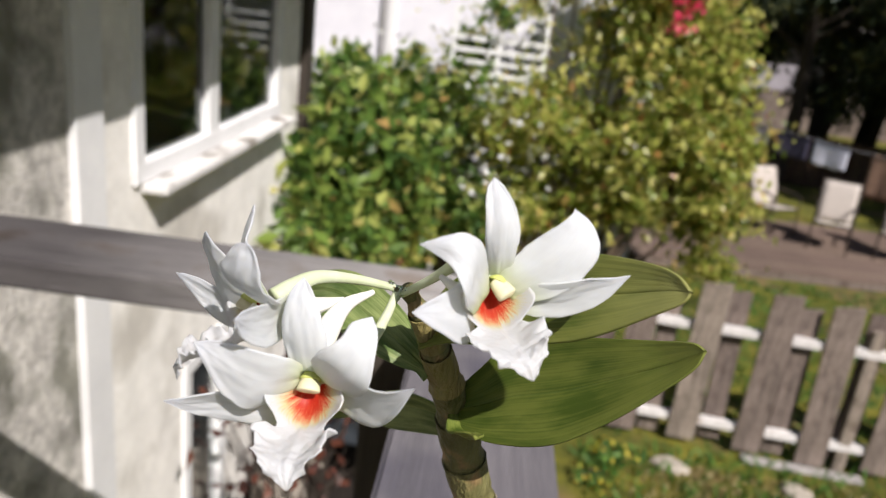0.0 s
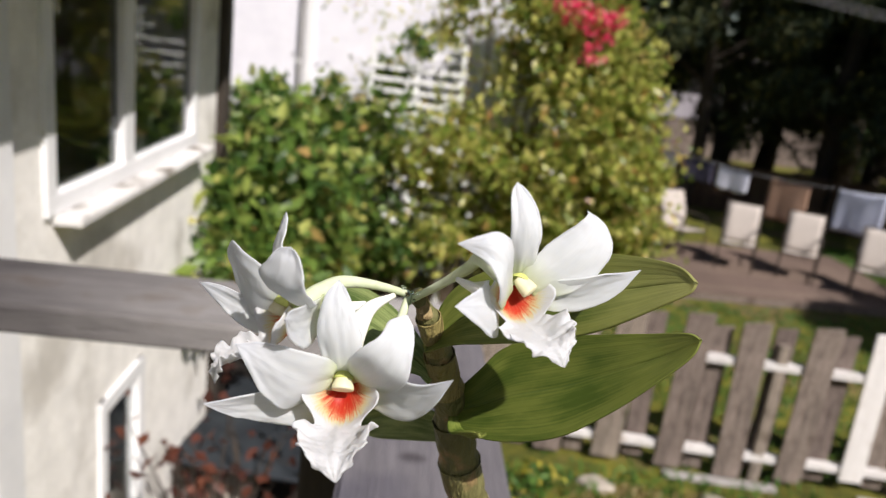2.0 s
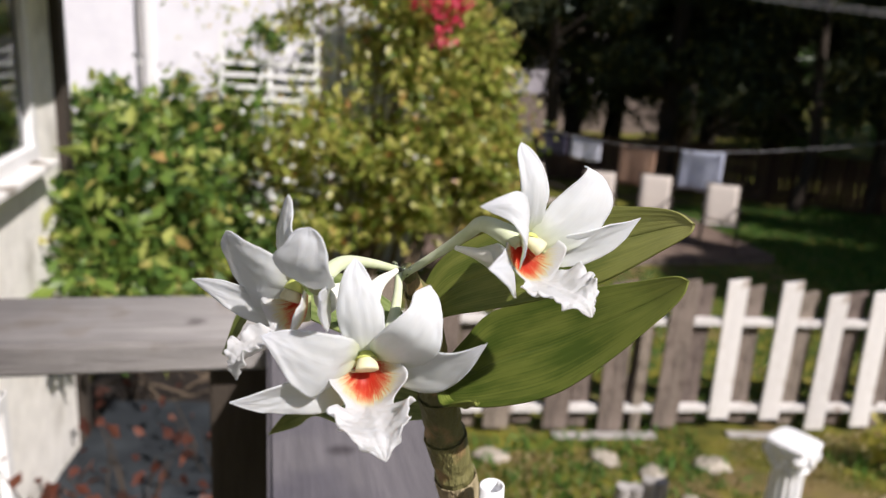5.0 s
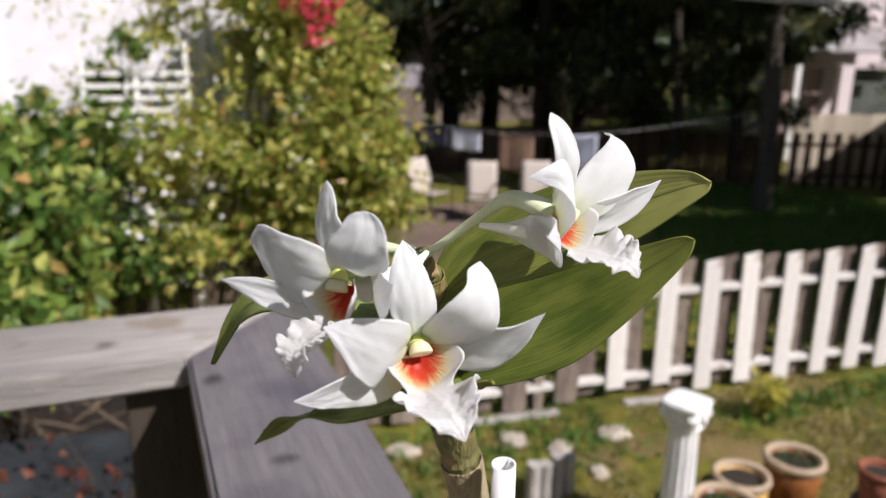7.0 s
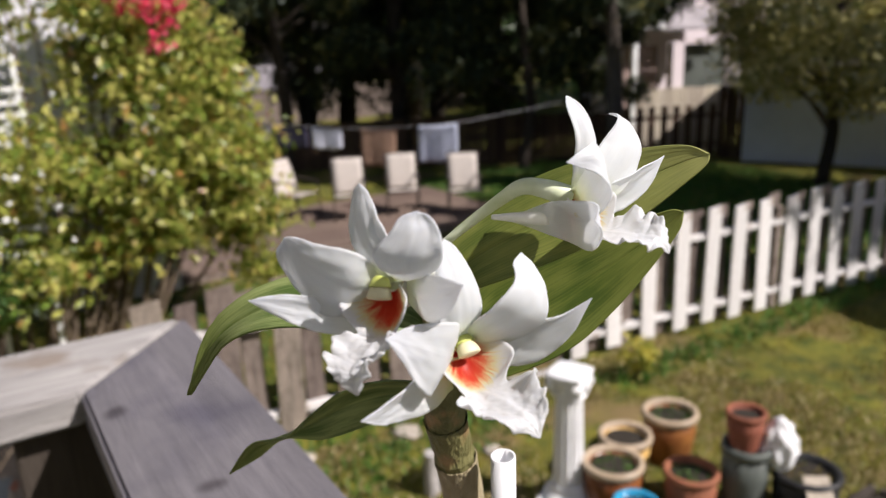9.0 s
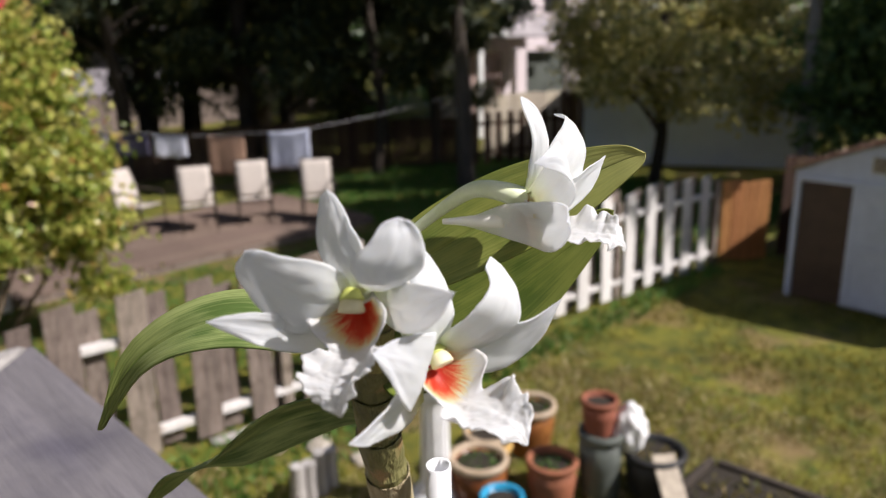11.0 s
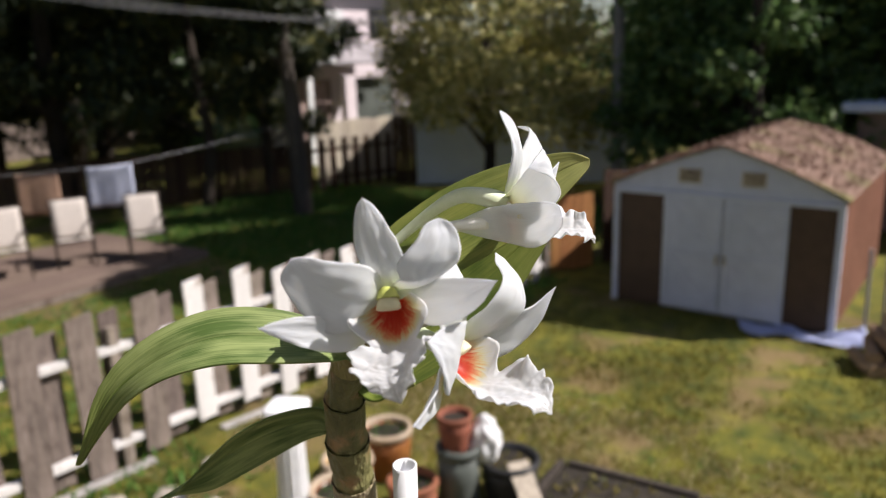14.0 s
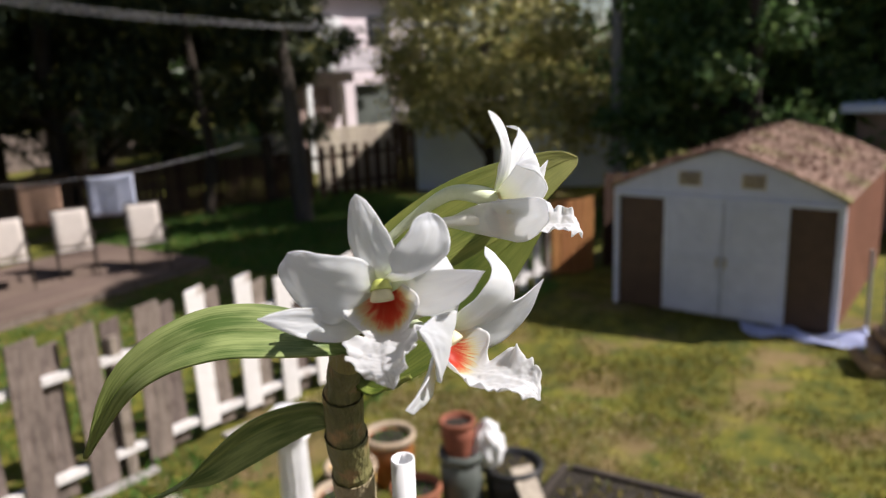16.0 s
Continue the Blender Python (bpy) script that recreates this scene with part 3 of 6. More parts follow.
def clumps(rng, centres, radii, per, shell=0.55, loose=False):
    """Points in lumpy balls round centres, denser towards the outside; loose: in ragged drifts."""
    out = []
    for c, r in zip(centres, radii):
        v = rng.normal(size=(per, 3))
        if loose:
            out.append(np.asarray(c) + v * np.asarray(r) * 0.54)
            continue
        v /= np.linalg.norm(v, axis=1, keepdims=True)
        q = rng.uniform(shell, 1.0, (per, 1)) ** 0.7
        out.append(np.asarray(c) + v * q * np.asarray(r))
    return np.concatenate(out)


# ---- ground ----
def ground_sheet():
    bm = bmesh.new()
    n = 60
    xs = [-40 + 0.0 + 100 * (i / n) for i in range(n + 1)]
    ys = [-30 + 90 * (i / n) for i in range(n + 1)]
    vs = [[bm.verts.new((x, y, 0.03 * noise.noise((x * 0.5, y * 0.5, 0)))) for y in ys] for x in xs]
    for i in range(n):
        for j in range(n):
            bm.faces.new((vs[i][j], vs[i + 1][j], vs[i + 1][j + 1], vs[i][j + 1]))
    far = [bm.verts.new((sx * 1500, sy * 1500, -2.0)) for sx, sy in ((-1, -1), (1, -1), (1, 1), (-1, 1))]
    rim = [vs[0][0], vs[n][0], vs[n][n], vs[0][n]]
    for k in range(4):
        edge = ([vs[i][0] for i in range(n + 1)], [vs[n][j] for j in range(n + 1)], [vs[n - i][n] for i in range(n + 1)], [vs[0][n - j] for j in range(n + 1)])[k]
        for a, b in zip(edge, edge[1:]):
            bm.faces.new((a, far[k], b))
        bm.faces.new((rim[(k + 1) % 4], far[k], far[(k + 1) % 4]))
    bmesh.ops.recalc_face_normals(bm, faces=bm.faces)
    return link_mesh("ground", bm, M_LAWN, smooth=True)


tagged(ground_sheet(), "patchy dry lawn with bare brown earth", "lawn", kind="structure")

rng = np.random.default_rng(3)


def tufts(name, x0, x1, y0, y1, count, size, mat, label, seed, patchy=False):
    r = np.random.default_rng(seed)
    P = np.stack([r.uniform(x0, x1, count), r.uniform(y0, y1, count), np.full(count, -0.01)], 1)
    if patchy:
        P = P[[noise.noise((p[0] * 1.1, p[1] * 1.1, 3.3)) + 0.5 * noise.noise((p[0] * 3.1, p[1] * 3.1, 1.0)) > q for p, q in zip(P, r.uniform(-0.45, 0.25, len(P)))]]
    ob = leaf_cloud(name, P, size, mat, None, seed, -1.2, 0.16)
    return tagged(ob, label, "grass", kind="stuff")


tufts("grass", 1.0, 9.0, -1.0, 4.9, 70000, 0.065, M_GRASS, "short dry patchy lawn grass", 5, True)
tufts("grass", 1.2, 9.5, 5.2, 9.7, 16000, 0.09, M_GRASS_DARK, "lush green lawn grass behind the fence", 6)
tufts("grass", 7.9, 14.5, 4.9, 14.0, 42000, 0.11, M_GRASS_DARK, "shaded green lawn grass", 7)
tufts("weeds", 1.0, 3.6, 4.1, 5.1, 900, 0.13, M_GRASS_DARK, "leafy green weeds along the fence", 8)
tufts("weeds", 4.5, 9.4, 4.2, 4.6, 900, 0.14, M_GRASS_DARK, "leafy green weeds along the fence", 9)

tufts("dry_grass", 1.2, 6.0, 0.6, 4.9, 46000, 0.06, M_STRAW, "dead straw-coloured grass among the lawn", 10, True)

# ---- house wall beside the deck ----
HX = -1.25
wall = new("wall_west")
tagged(wall, "beige pebbledash house wall", "wall", kind="structure")


def house_wall():
    """Stucco wall with a window opening and a patio door opening."""
    bm = bmesh.new()
    t = 0.25
    x = HX - t / 2
    spans = [(2.10, 2.42, 0.0, 6.0), (2.42, 4.26, 3.55, 6.0), (2.42, 2.87, 0.0, 2.42), (2.87, 3.42, 1.46, 2.42), (3.42, 4.26, 0.0, 2.42), (4.26, 4.86, 0.0, 6.0)]
    for y0, y1, z0, z1 in spans:
        box(bm, (x, (y0 + y1) / 2, (z0 + z1) / 2), (t, y1 - y0, z1 - z0))
    return part("stucco", bm, M_STUCCO, wall)


house_wall()
part("pebbledash", boxed((HX - 0.125, -0.45, 3.0), (0.25, 5.1, 6.0)), M_DASH, wall, "coarse grey pebbledash render")
part("back_wall", boxed((HX - 2.9, 4.76, 3.0), (5.3, 0.2, 6.0)), M_STUCCO, wall)
part("corner_post", boxed((HX + 0.005, 4.80, 3.1), (0.10, 0.14, 6.0), 0.008), M_POST, wall, "dark brown corner board")
part("south_wall", boxed((HX - 3.0, -2.9, 3.0), (5.5, 0.2, 6.0)), M_STUCCO, wall)
part("rear_wall", boxed((HX - 5.65, 0.93, 3.0), (0.2, 7.86, 6.0)), M_STUCCO, wall)
part("trim", boxed((HX + 0.014, 2.10, 3.0), (0.03, 0.17, 6.0), 0.004), M_WHITE, wall, "white vertical trim board")
roof = new("roof_eave")
tagged(roof, "overhanging white eave of the house", "roof", kind="structure")
top = bmesh.new()
box(top, (HX - 1.25, 0.95, 6.45), (3.6, 8.5, 0.12), 0.02, Euler((0, 0.32, 0)).to_matrix())
box(top, (HX - 4.55, 0.95, 6.45), (3.6, 8.5, 0.12), 0.02, Euler((0, -0.32, 0)).to_matrix())
part("shingle_slope", top, M_GREYROOF, roof, "grey shingled roof slopes")
part("soffit", boxed((HX - 0.03, 0.95, 3.60), (0.96, 7.9, 0.06), 0.01), M_WHITE, roof)
part("fascia", boxed((HX + 0.46, 0.95, 3.63), (0.03, 7.9, 0.18), 0.005), M_WHITE, roof)


def window(name, y0, y1, z0, z1, posts, label, glass):
    w = new(name)
    tagged(w, label, "window", kind="structure")
    x = HX - 0.005
    f = 0.075
    fr = bmesh.new()
    box(fr, (x, y0 + f / 2, (z0 + z1) / 2), (0.05, f, z1 - z0), 0.006)
    box(fr, (x, y1 - f / 2, (z0 + z1) / 2), (0.05, f, z1 - z0), 0.006)
    box(fr, (x, (y0 + y1) / 2, z1 - f / 2), (0.052, y1 - y0, f), 0.006)
    box(fr, (x, (y0 + y1) / 2, z0 + f / 2), (0.052, y1 - y0, f), 0.006)
    part("window_frame", fr, M_WHITE, w)
    ys = [y0 + f, *posts, y1 - f]
    for p in posts:
        part("mullion", boxed((x, p, (z0 + z1) / 2), (0.045, 0.12, z1 - z0 - 2 * f), 0.006), M_WHITE, w)
    for a, b in zip(ys, ys[1:]):
        pane = part("pane", boxed((x - 0.012, (a + b) / 2, (z0 + z1) / 2), (0.006, b - a, z1 - z0 - 2 * f)), glass, w)
        pane.visible_shadow = False
    # added shallow box whose near-black colour stands for the unlit room
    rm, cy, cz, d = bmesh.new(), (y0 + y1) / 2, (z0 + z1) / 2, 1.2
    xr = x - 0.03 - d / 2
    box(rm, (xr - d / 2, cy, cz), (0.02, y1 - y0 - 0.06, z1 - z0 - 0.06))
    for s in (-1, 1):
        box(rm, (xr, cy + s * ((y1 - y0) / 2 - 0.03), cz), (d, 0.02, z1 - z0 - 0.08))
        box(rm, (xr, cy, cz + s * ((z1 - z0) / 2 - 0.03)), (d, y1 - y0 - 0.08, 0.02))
    part("dark_room", rm, M_ROOM_SHADE, w, "box behind the panes, coloured near black for an unlit room")
    return w


w1 = window("window_1", 2.42, 4.26, 2.42, 3.55, [3.20], "white framed window with dark panes", M_GLASS)
part("window_sill", boxed((HX + 0.045, 3.38, 2.400), (0.13, 1.80, 0.036), 0.010), M_WHITE_WORN, w1, "worn white sill with dirt on it")
w2 = window("window_2", 2.87, 3.42, 0.02, 1.46, [], "white framed glass patio door reflecting the garden", M_DOOR_GLASS)

# ---- deck rail ----
rail = thing("deck_rail", "weathered grey wooden deck rail with a mitred corner", "railing", pose(0, 0, 2.85))


def cap_board(corners, z0, z1):
    """A flat board from its outline seen from above, its rims eased."""
    bm = bmesh.new()
    top = [bm.verts.new((x, y, z1)) for x, y in corners]
    bot = [bm.verts.new((x, y, z0)) for x, y in corners]
    bm.faces.new(top)
    bm.faces.new(bot[::-1])
    k = len(corners)
    for i in range(k):
        bm.faces.new((bot[i], bot[(i + 1) % k], top[(i + 1) % k], top[i]))
    bmesh.ops.recalc_face_normals(bm, faces=bm.faces)
    bmesh.ops.bevel(bm, geom=list(bm.edges), offset=0.004, segments=2, affect='EDGES')
    return bm


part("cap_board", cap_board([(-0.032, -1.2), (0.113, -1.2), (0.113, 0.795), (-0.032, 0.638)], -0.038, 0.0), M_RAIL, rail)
part("cap_board", cap_board([(-1.22, 0.645), (-0.035, 0.640), (0.109, 0.797), (-1.22, 0.803)], -0.038, 0.0), M_RAIL_X, rail, "cross board of the rail, bleached at the corner, shade painted towards the house")
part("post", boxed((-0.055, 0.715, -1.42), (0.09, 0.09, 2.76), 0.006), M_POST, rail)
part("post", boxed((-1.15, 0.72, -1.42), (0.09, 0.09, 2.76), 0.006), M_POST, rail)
part("lower_rail", boxed((0.04, -0.28, -0.09), (0.04, 1.9, 0.09), 0.004), M_POST, rail)
for i in range(10):
    part("baluster", boxed((0.04, -1.1 + 0.17 * i, -0.5), (0.035, 0.035, 0.72), 0.004), M_POST, rail)
for x in (0.04, -1.15):
    part("post", boxed((x, -1.08, -1.42), (0.09, 0.09, 2.76), 0.006), M_POST, rail)
deck = new("deck_floor")
tagged(deck, "weathered grey deck floor", "deck", kind="structure")
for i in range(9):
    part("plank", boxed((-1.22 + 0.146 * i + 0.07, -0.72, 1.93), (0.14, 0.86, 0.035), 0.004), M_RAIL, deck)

# ---- picket fence ----
FA, FB = Vector((0.75, 5.42)), Vector((9.35, 4.56))
FDIR = (FB - FA).normalized()
FANG = math.degrees(math.atan2(FDIR.y, FDIR.x))
FLEN = (FB - FA).length
fence = thing("picket_fence", "shadowbox picket fence, brown weathered and partly painted white", "fence", pose(FA.x, FA.y, 0, 0, 0, FANG))


def picket(w, h):
    """A board with a slightly uneven top."""
    bm = boxed((0, 0, h / 2), (w, 0.024, h), 0.004)
    for v in bm.verts:
        if v.co.z > h * 0.8:
            v.co.z += v.co.x * 0.12
    return bm


fr = random.Random(4)
front_brown = front_white = back = None
FRONT_AT = [0.12, 0.62, 1.10, 1.60, 2.09, 2.58, 3.06, 3.53, 3.98, 4.41, 4.86, 5.28, 5.69, 6.09, 6.49, 6.91, 7.30, 7.68, 8.05, 8.42]
for i, x in enumerate(FRONT_AT):
    white = x > 3.0
    lift = 0.10 if 3.0 < x < 3.6 else 0.0
    m = pose(x + fr.uniform(-0.01, 0.01), -0.045, 0.04 + lift + fr.uniform(-0.02, 0.02), fr.uniform(-1, 1), fr.uniform(-1.4, 1.4), 0)
    mb = pose(x + 0.235, 0.055, 0.04 + fr.uniform(-0.03, 0.03), fr.uniform(-1, 1), fr.uniform(-1.4, 1.4), 0)
    if white:
        if front_white is None:
            front_white = part("picket", picket(0.18, 1.27), M_FENCE_WHITE, fence, "white painted picket")
            front_white.matrix_basis = m
        else:
            again(front_white, m)["label"] = "white painted picket"
    elif front_brown is None:
        front_brown = part("picket", picket(0.215, 1.34), M_FENCE, fence)
        front_brown.matrix_basis = m
    else:
        again(front_brown, m)
    if i == len(FRONT_AT) - 1:
        continue
    if back is None:
        back = part("picket", picket(0.16, 1.26), M_FENCE, fence)
        back.matrix_basis = mb
    else:
        again(back, mb)
for z in (0.22, 1.02):
    part("fence_rail", boxed((1.6, 0.005, z), (3.2, 0.075, 0.06), 0.004), M_FENCE_WHITE, fence)
    part("fence_rail", boxed((3.2 + (FLEN - 3.2) / 2, 0.005, z), (FLEN - 3.2, 0.075, 0.06), 0.004), M_FENCE_WHITE, fence)
for x in (0.0, 2.2, 4.4, 6.6, FLEN):
    part("fence_post", boxed((x + 0.12, 0.005, 0.6), (0.085, 0.07, 1.2), 0.005), M_FENCE, fence)


def board_fence(name, a, b, h, mat, label, w=0.14, gap=0.008, z0=0.02, rails=True):
    a, b = Vector(a), Vector(b)
    d = b - a
    f = thing(name, label, "fence", pose(a.x, a.y, 0, 0, 0, math.degrees(math.atan2(d.y, d.x))))
    first = None
    r = random.Random(int(a.x * 10))
    for i in range(int(d.length / (w + gap))):
        m = pose((i + 0.5) * (w + gap), r.uniform(-0.004, 0.004), z0 + r.uniform(-0.02, 0.02), 0, r.uniform(-0.5, 0.5), 0)
        if first is None:
            first = part("board", boxed((0, 0, h / 2), (w, 0.02, h), 0.003), mat, f)
            first.matrix_basis = m
        else:
            again(first, m)
    if rails:
        for z in (0.3, h - 0.25):
            part("fence_rail", boxed((d.length / 2, 0.035, z), (d.length, 0.04, 0.08), 0.003), mat, f)
    return f


board_fence("board_fence", (9.66, 4.56), (10.30, 4.16), 1.12, M_FENCE_ORANGE, "orange cedar board fence beside the shed")
# shadowed half of the orange fence, its shadow given as dark brown colour
board_fence("board_fence", (10.43, 4.07), (11.6, 3.3), 1.42, M_FENCE_DARK, "board fence beside the shed, coloured dark for its shadowed half")
board_fence("board_fence", (9.2, 15.8), (13.3, 12.9), 1.15, M_FENCE_DARK, "dark brown board fence under the trees")
board_fence("board_fence", (15.2, 11.6), (17.0, 8.4), 1.7, M_FENCE_DARK, "dark brown board fence under the trees")
board_fence("board_fence", (13.1, 12.7), (15.6, 11.8), 1.25, M_FENCE_DARK, "dark brown picket fence with gaps, in the distance", 0.16, 0.16)
board_fence("board_fence", (14.0, 13.1), (16.4, 12.3), 1.6, M_FENCE_TAN, "sunlit pale tan board fence behind the dark pickets", 0.14, 0.004)
board_fence("board_fence", (2.0, 19.5), (9.2, 15.9), 1.1, M_FENCE_DARK, "dark brown board fence under the trees")

# ---- low deck platform with chairs ----
platform = thing("low_deck", "low brown wooden deck platform in the garden", "deck", pose(2.0, 9.85, 0, 0, 0, 1.5))
board = None
for i in range(20):
    m = pose(2.95, 0.07 + 0.146 * i, 0.115)
    if board is None:
        board = part("deck_board", boxed((0, 0, 0), (5.9, 0.138, 0.03), 0.004), M_DECK, platform)
        board.matrix_basis = m
    else:
        again(board, m)
part("rim_joist", boxed((2.95, 0.02, 0.05), (5.9, 0.04, 0.1), 0.003), M_FENCE, platform)
part("rim_joist", boxed((5.88, 1.46, 0.05), (0.04, 2.84, 0.1), 0.003), M_FENCE, platform)


def sling_chair(m):
    c = thing("patio_chair", "beige sling patio chair with dark metal frame", "chair", m, "patio chairs on the low deck")
    # it faces local -y; back leans to +y
    part("seat", sheet(lambda s, v: (0.25 * v, -0.26 + 0.48 * s, 0.44 - 0.05 * s + 0.015 * (1 - v * v) * -1), 8, 6), M_SLING, c, smooth=True)
    part("backrest", sheet(lambda s, v: (0.25 * v, 0.20 + 0.20 * s - 0.03 * math.sin(math.pi * s), 0.40 + 0.58 * s), 8, 6), M_SLING, c, smooth=True)
    for o in c.children:
        thicken(o, 0.012)
    for sx in (-0.27, 0.27):
        part("side_frame", tube(bmesh.new(), smooth_path([(sx, -0.27, 0.44), (sx, 0.0, 0.42), (sx, 0.20, 0.40), (sx, 0.30, 0.70), (sx, 0.41, 1.0)], 4), 0.013), M_METAL, c)
        part("leg", tube(bmesh.new(), [(sx, -0.27, 0.63), (sx, -0.28, 0.4), (sx, -0.30, 0.0)], 0.013), M_METAL, c)
        part("leg", tube(bmesh.new(), [(sx, 0.22, 0.45), (sx, 0.30, 0.2), (sx, 0.36, 0.0)], 0.013), M_METAL, c)
        part("armrest", tube(bmesh.new(), smooth_path([(sx, -0.27, 0.63), (sx, -0.1, 0.66), (sx, 0.28, 0.66)], 4), 0.018), M_METAL, c)
    part("crossbar", tube(bmesh.new(), [(-0.27, 0.41, 1.0), (0.27, 0.41, 1.0)], 0.012), M_METAL, c)
    part("crossbar", tube(bmesh.new(), [(-0.27, -0.27, 0.43), (0.27, -0.27, 0.43)], 0.012), M_METAL, c)
    return c


chair = sling_chair(pose(4.68, 12.05, 0.13, 0, 0, 24))
for x, y, a in ((5.38, 11.40, -24), (6.30, 11.18, -27), (7.10, 10.45, -30)):
    copy_thing(chair, pose(x, y, 0.13, 0, 0, a))

# ---- clothes line ----
LINE = smooth_path([(3.2, 16.6, 1.8), (4.84, 14.76, 1.56), (5.7, 13.78, 1.475), (6.43, 12.95, 1.43), (7.19, 12.08, 1.49), (7.69, 11.5, 1.55), (9.4, 11.2, 1.72), (10.8, 10.85, 1.95)], 8)
tagged(link_mesh("clothes_line", tube(bmesh.new(), LINE, 0.006, 6), M_CABLE), "pale clothes line strung between trees", "rope")


def towel(p, q, drop, mat, label, seed):
    """A cloth folded over the line between p and q."""
    p, q = Vector(p), Vector(q)
    d = (q - p)
    nrm = Vector((-d.y, d.x, 0)).normalized()

    def f(s, v):
        a = p + d * (v * 0.5 + 0.5)
        a.z -= 0.02 * (1 - v * v)
        h = s * drop
        return a + nrm * (0.012 + 0.014 * s * math.sin(4 * v + seed) + 0.004 * math.sin(11 * v + seed * 2) * s) + Vector((0, 0, -h + 0.012 * math.sin(7 * v + seed) * s))
    ob = link_mesh("towel", sheet(f, 10, 14), mat, smooth=True)
    thicken(ob, 0.006)
    return tagged(ob, label, "towel", "washing on the line")


TOWELS = [((4.84, 14.76, 1.55), (5.17, 14.38, 1.51), 0.38, 0, "faded lavender cloth hung on the line"), ((5.24, 14.3, 1.50), (5.70, 13.78, 1.47), 0.41, 1, "dark navy cloth hung on the line"),
          ((5.76, 13.71, 1.46), (6.17, 13.24, 1.44), 0.40, 2, "small white cloth hung on the line"), ((6.43, 12.95, 1.43), (6.89, 12.42, 1.45), 0.70, 3, "brown towel hung on the line"),
          ((7.19, 12.08, 1.50), (7.69, 11.5, 1.55), 0.69, 4, "pale blue towel hung on the line")]
for a, b, drop, k, lab in TOWELS:
    towel(a, b, drop, M_TOWELS[k], lab, k)

# ---- shed ----
shed = thing("garden_shed", "metal garden shed with white doors and brown side panels", "shed", pose(8.98, 3.32, 0, 0, 0, -93.0))
# local x runs along the front, local y goes into the shed
SW, SD, SE, SP = 2.58, 3.5, 1.55, 2.05


def profile_z(x):
    """Height of the low rounded gable at x along the front."""
    u = abs(x / (SW / 2) - 1)
    return SP - (SP - SE) * (0.72 * u + 0.28 * u * u)


part("panel", boxed((0.34, 0.02, 0.76), (0.58, 0.03, 1.50), 0.004), M_SHED_BROWN, shed, "brown front panel")
part("panel", boxed((2.30, 0.02, 0.76), (0.46, 0.03, 1.50), 0.004), M_SHED_BROWN, shed, "brown front panel")
for x in (0.0, SW):
    part("corner_trim", boxed((x, 0.03, 0.77), (0.07, 0.07, 1.56), 0.006), M_SHED_WHITE, shed)


def gable():
    bm = bmesh.new()
    n = 16
    top = [(SW * i / n, profile_z(SW * i / n)) for i in range(n + 1)]
    f = [bm.verts.new((x, -0.01, z)) for x, z in top] + [bm.verts.new((SW, -0.01, 1.47)), bm.verts.new((0, -0.01, 1.47))]
    b = [bm.verts.new((v.co.x, 0.04, v.co.z)) for v in f]
    bm.faces.new(f)
    bm.faces.new(b[::-1])
    for i in range(len(f)):
        bm.faces.new((f[i], b[i], b[(i + 1) % len(f)], f[(i + 1) % len(f)]))
    bmesh.ops.recalc_face_normals(bm, faces=bm.faces)
    return bm


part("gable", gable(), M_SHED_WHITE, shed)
part("header_track", boxed((SW / 2, -0.02, 1.47), (SW, 0.05, 0.06), 0.006), M_SHED_WHITE, shed)
for x in (0.93, 1.66):
    vent = part("vent", boxed((x, -0.02, 1.70), (0.27, 0.02, 0.17), 0.004), M_VENT, shed)
    for k in range(5):
        part("louvre", boxed((x, -0.034, 1.64 + 0.03 * k), (0.23, 0.012, 0.012), 0.002), M_SHED_BROWN, vent)


def door(x0, x1, handle):
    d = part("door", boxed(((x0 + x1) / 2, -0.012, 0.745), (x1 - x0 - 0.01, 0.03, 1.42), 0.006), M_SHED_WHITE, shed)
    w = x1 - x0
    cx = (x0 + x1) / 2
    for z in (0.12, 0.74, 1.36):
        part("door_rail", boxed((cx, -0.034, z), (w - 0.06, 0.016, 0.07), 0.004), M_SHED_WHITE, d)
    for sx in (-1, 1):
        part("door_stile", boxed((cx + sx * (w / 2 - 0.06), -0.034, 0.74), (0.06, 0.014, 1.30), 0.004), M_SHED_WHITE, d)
    for z0 in (0.43, 1.05):
        for s in (-1, 1):
            part("cross_brace", boxed((cx, -0.032, z0), (0.035, 0.01, 0.72), 0.002, Euler((0, s * 0.72, 0)).to_matrix()), M_SHED_WHITE, d)
    part("handle", boxed((handle, -0.06, 0.72), (0.025, 0.05, 0.11), 0.006), M_VENT, d, "brassy door handle")


door(0.62, 1.345, 1.30)
door(1.345, 2.07, 1.39)


def corrugated(y0, y1, x, h):
    """Ribbed side wall."""
    bm = bmesh.new()
    n = 56
    rows = []
    for i in range(n + 1):
        y = y0 + (y1 - y0) * i / n
        dx = 0.022 * (1 if i % 4 in (1, 2) else 0)
        rows.append([bm.verts.new((x + dx, y, 0.0)), bm.verts.new((x + dx, y, h)), bm.verts.new((x - 0.02, y, h)), bm.verts.new((x - 0.02, y, 0.0))])
    for a, b in zip(rows, rows[1:]):
        for k in range(4):
            bm.faces.new((a[k], b[k], b[(k + 1) % 4], a[(k + 1) % 4]))
    bmesh.ops.recalc_face_normals(bm, faces=bm.faces)
    return bm


part("side_wall", corrugated(0.05, SD, SW - 0.02, SE), M_SHED_SIDE, shed, "red-brown ribbed metal side")
part("side_wall", corrugated(0.05, SD, 0.03, SE), M_SHED_SIDE, shed, "red-brown ribbed metal side")
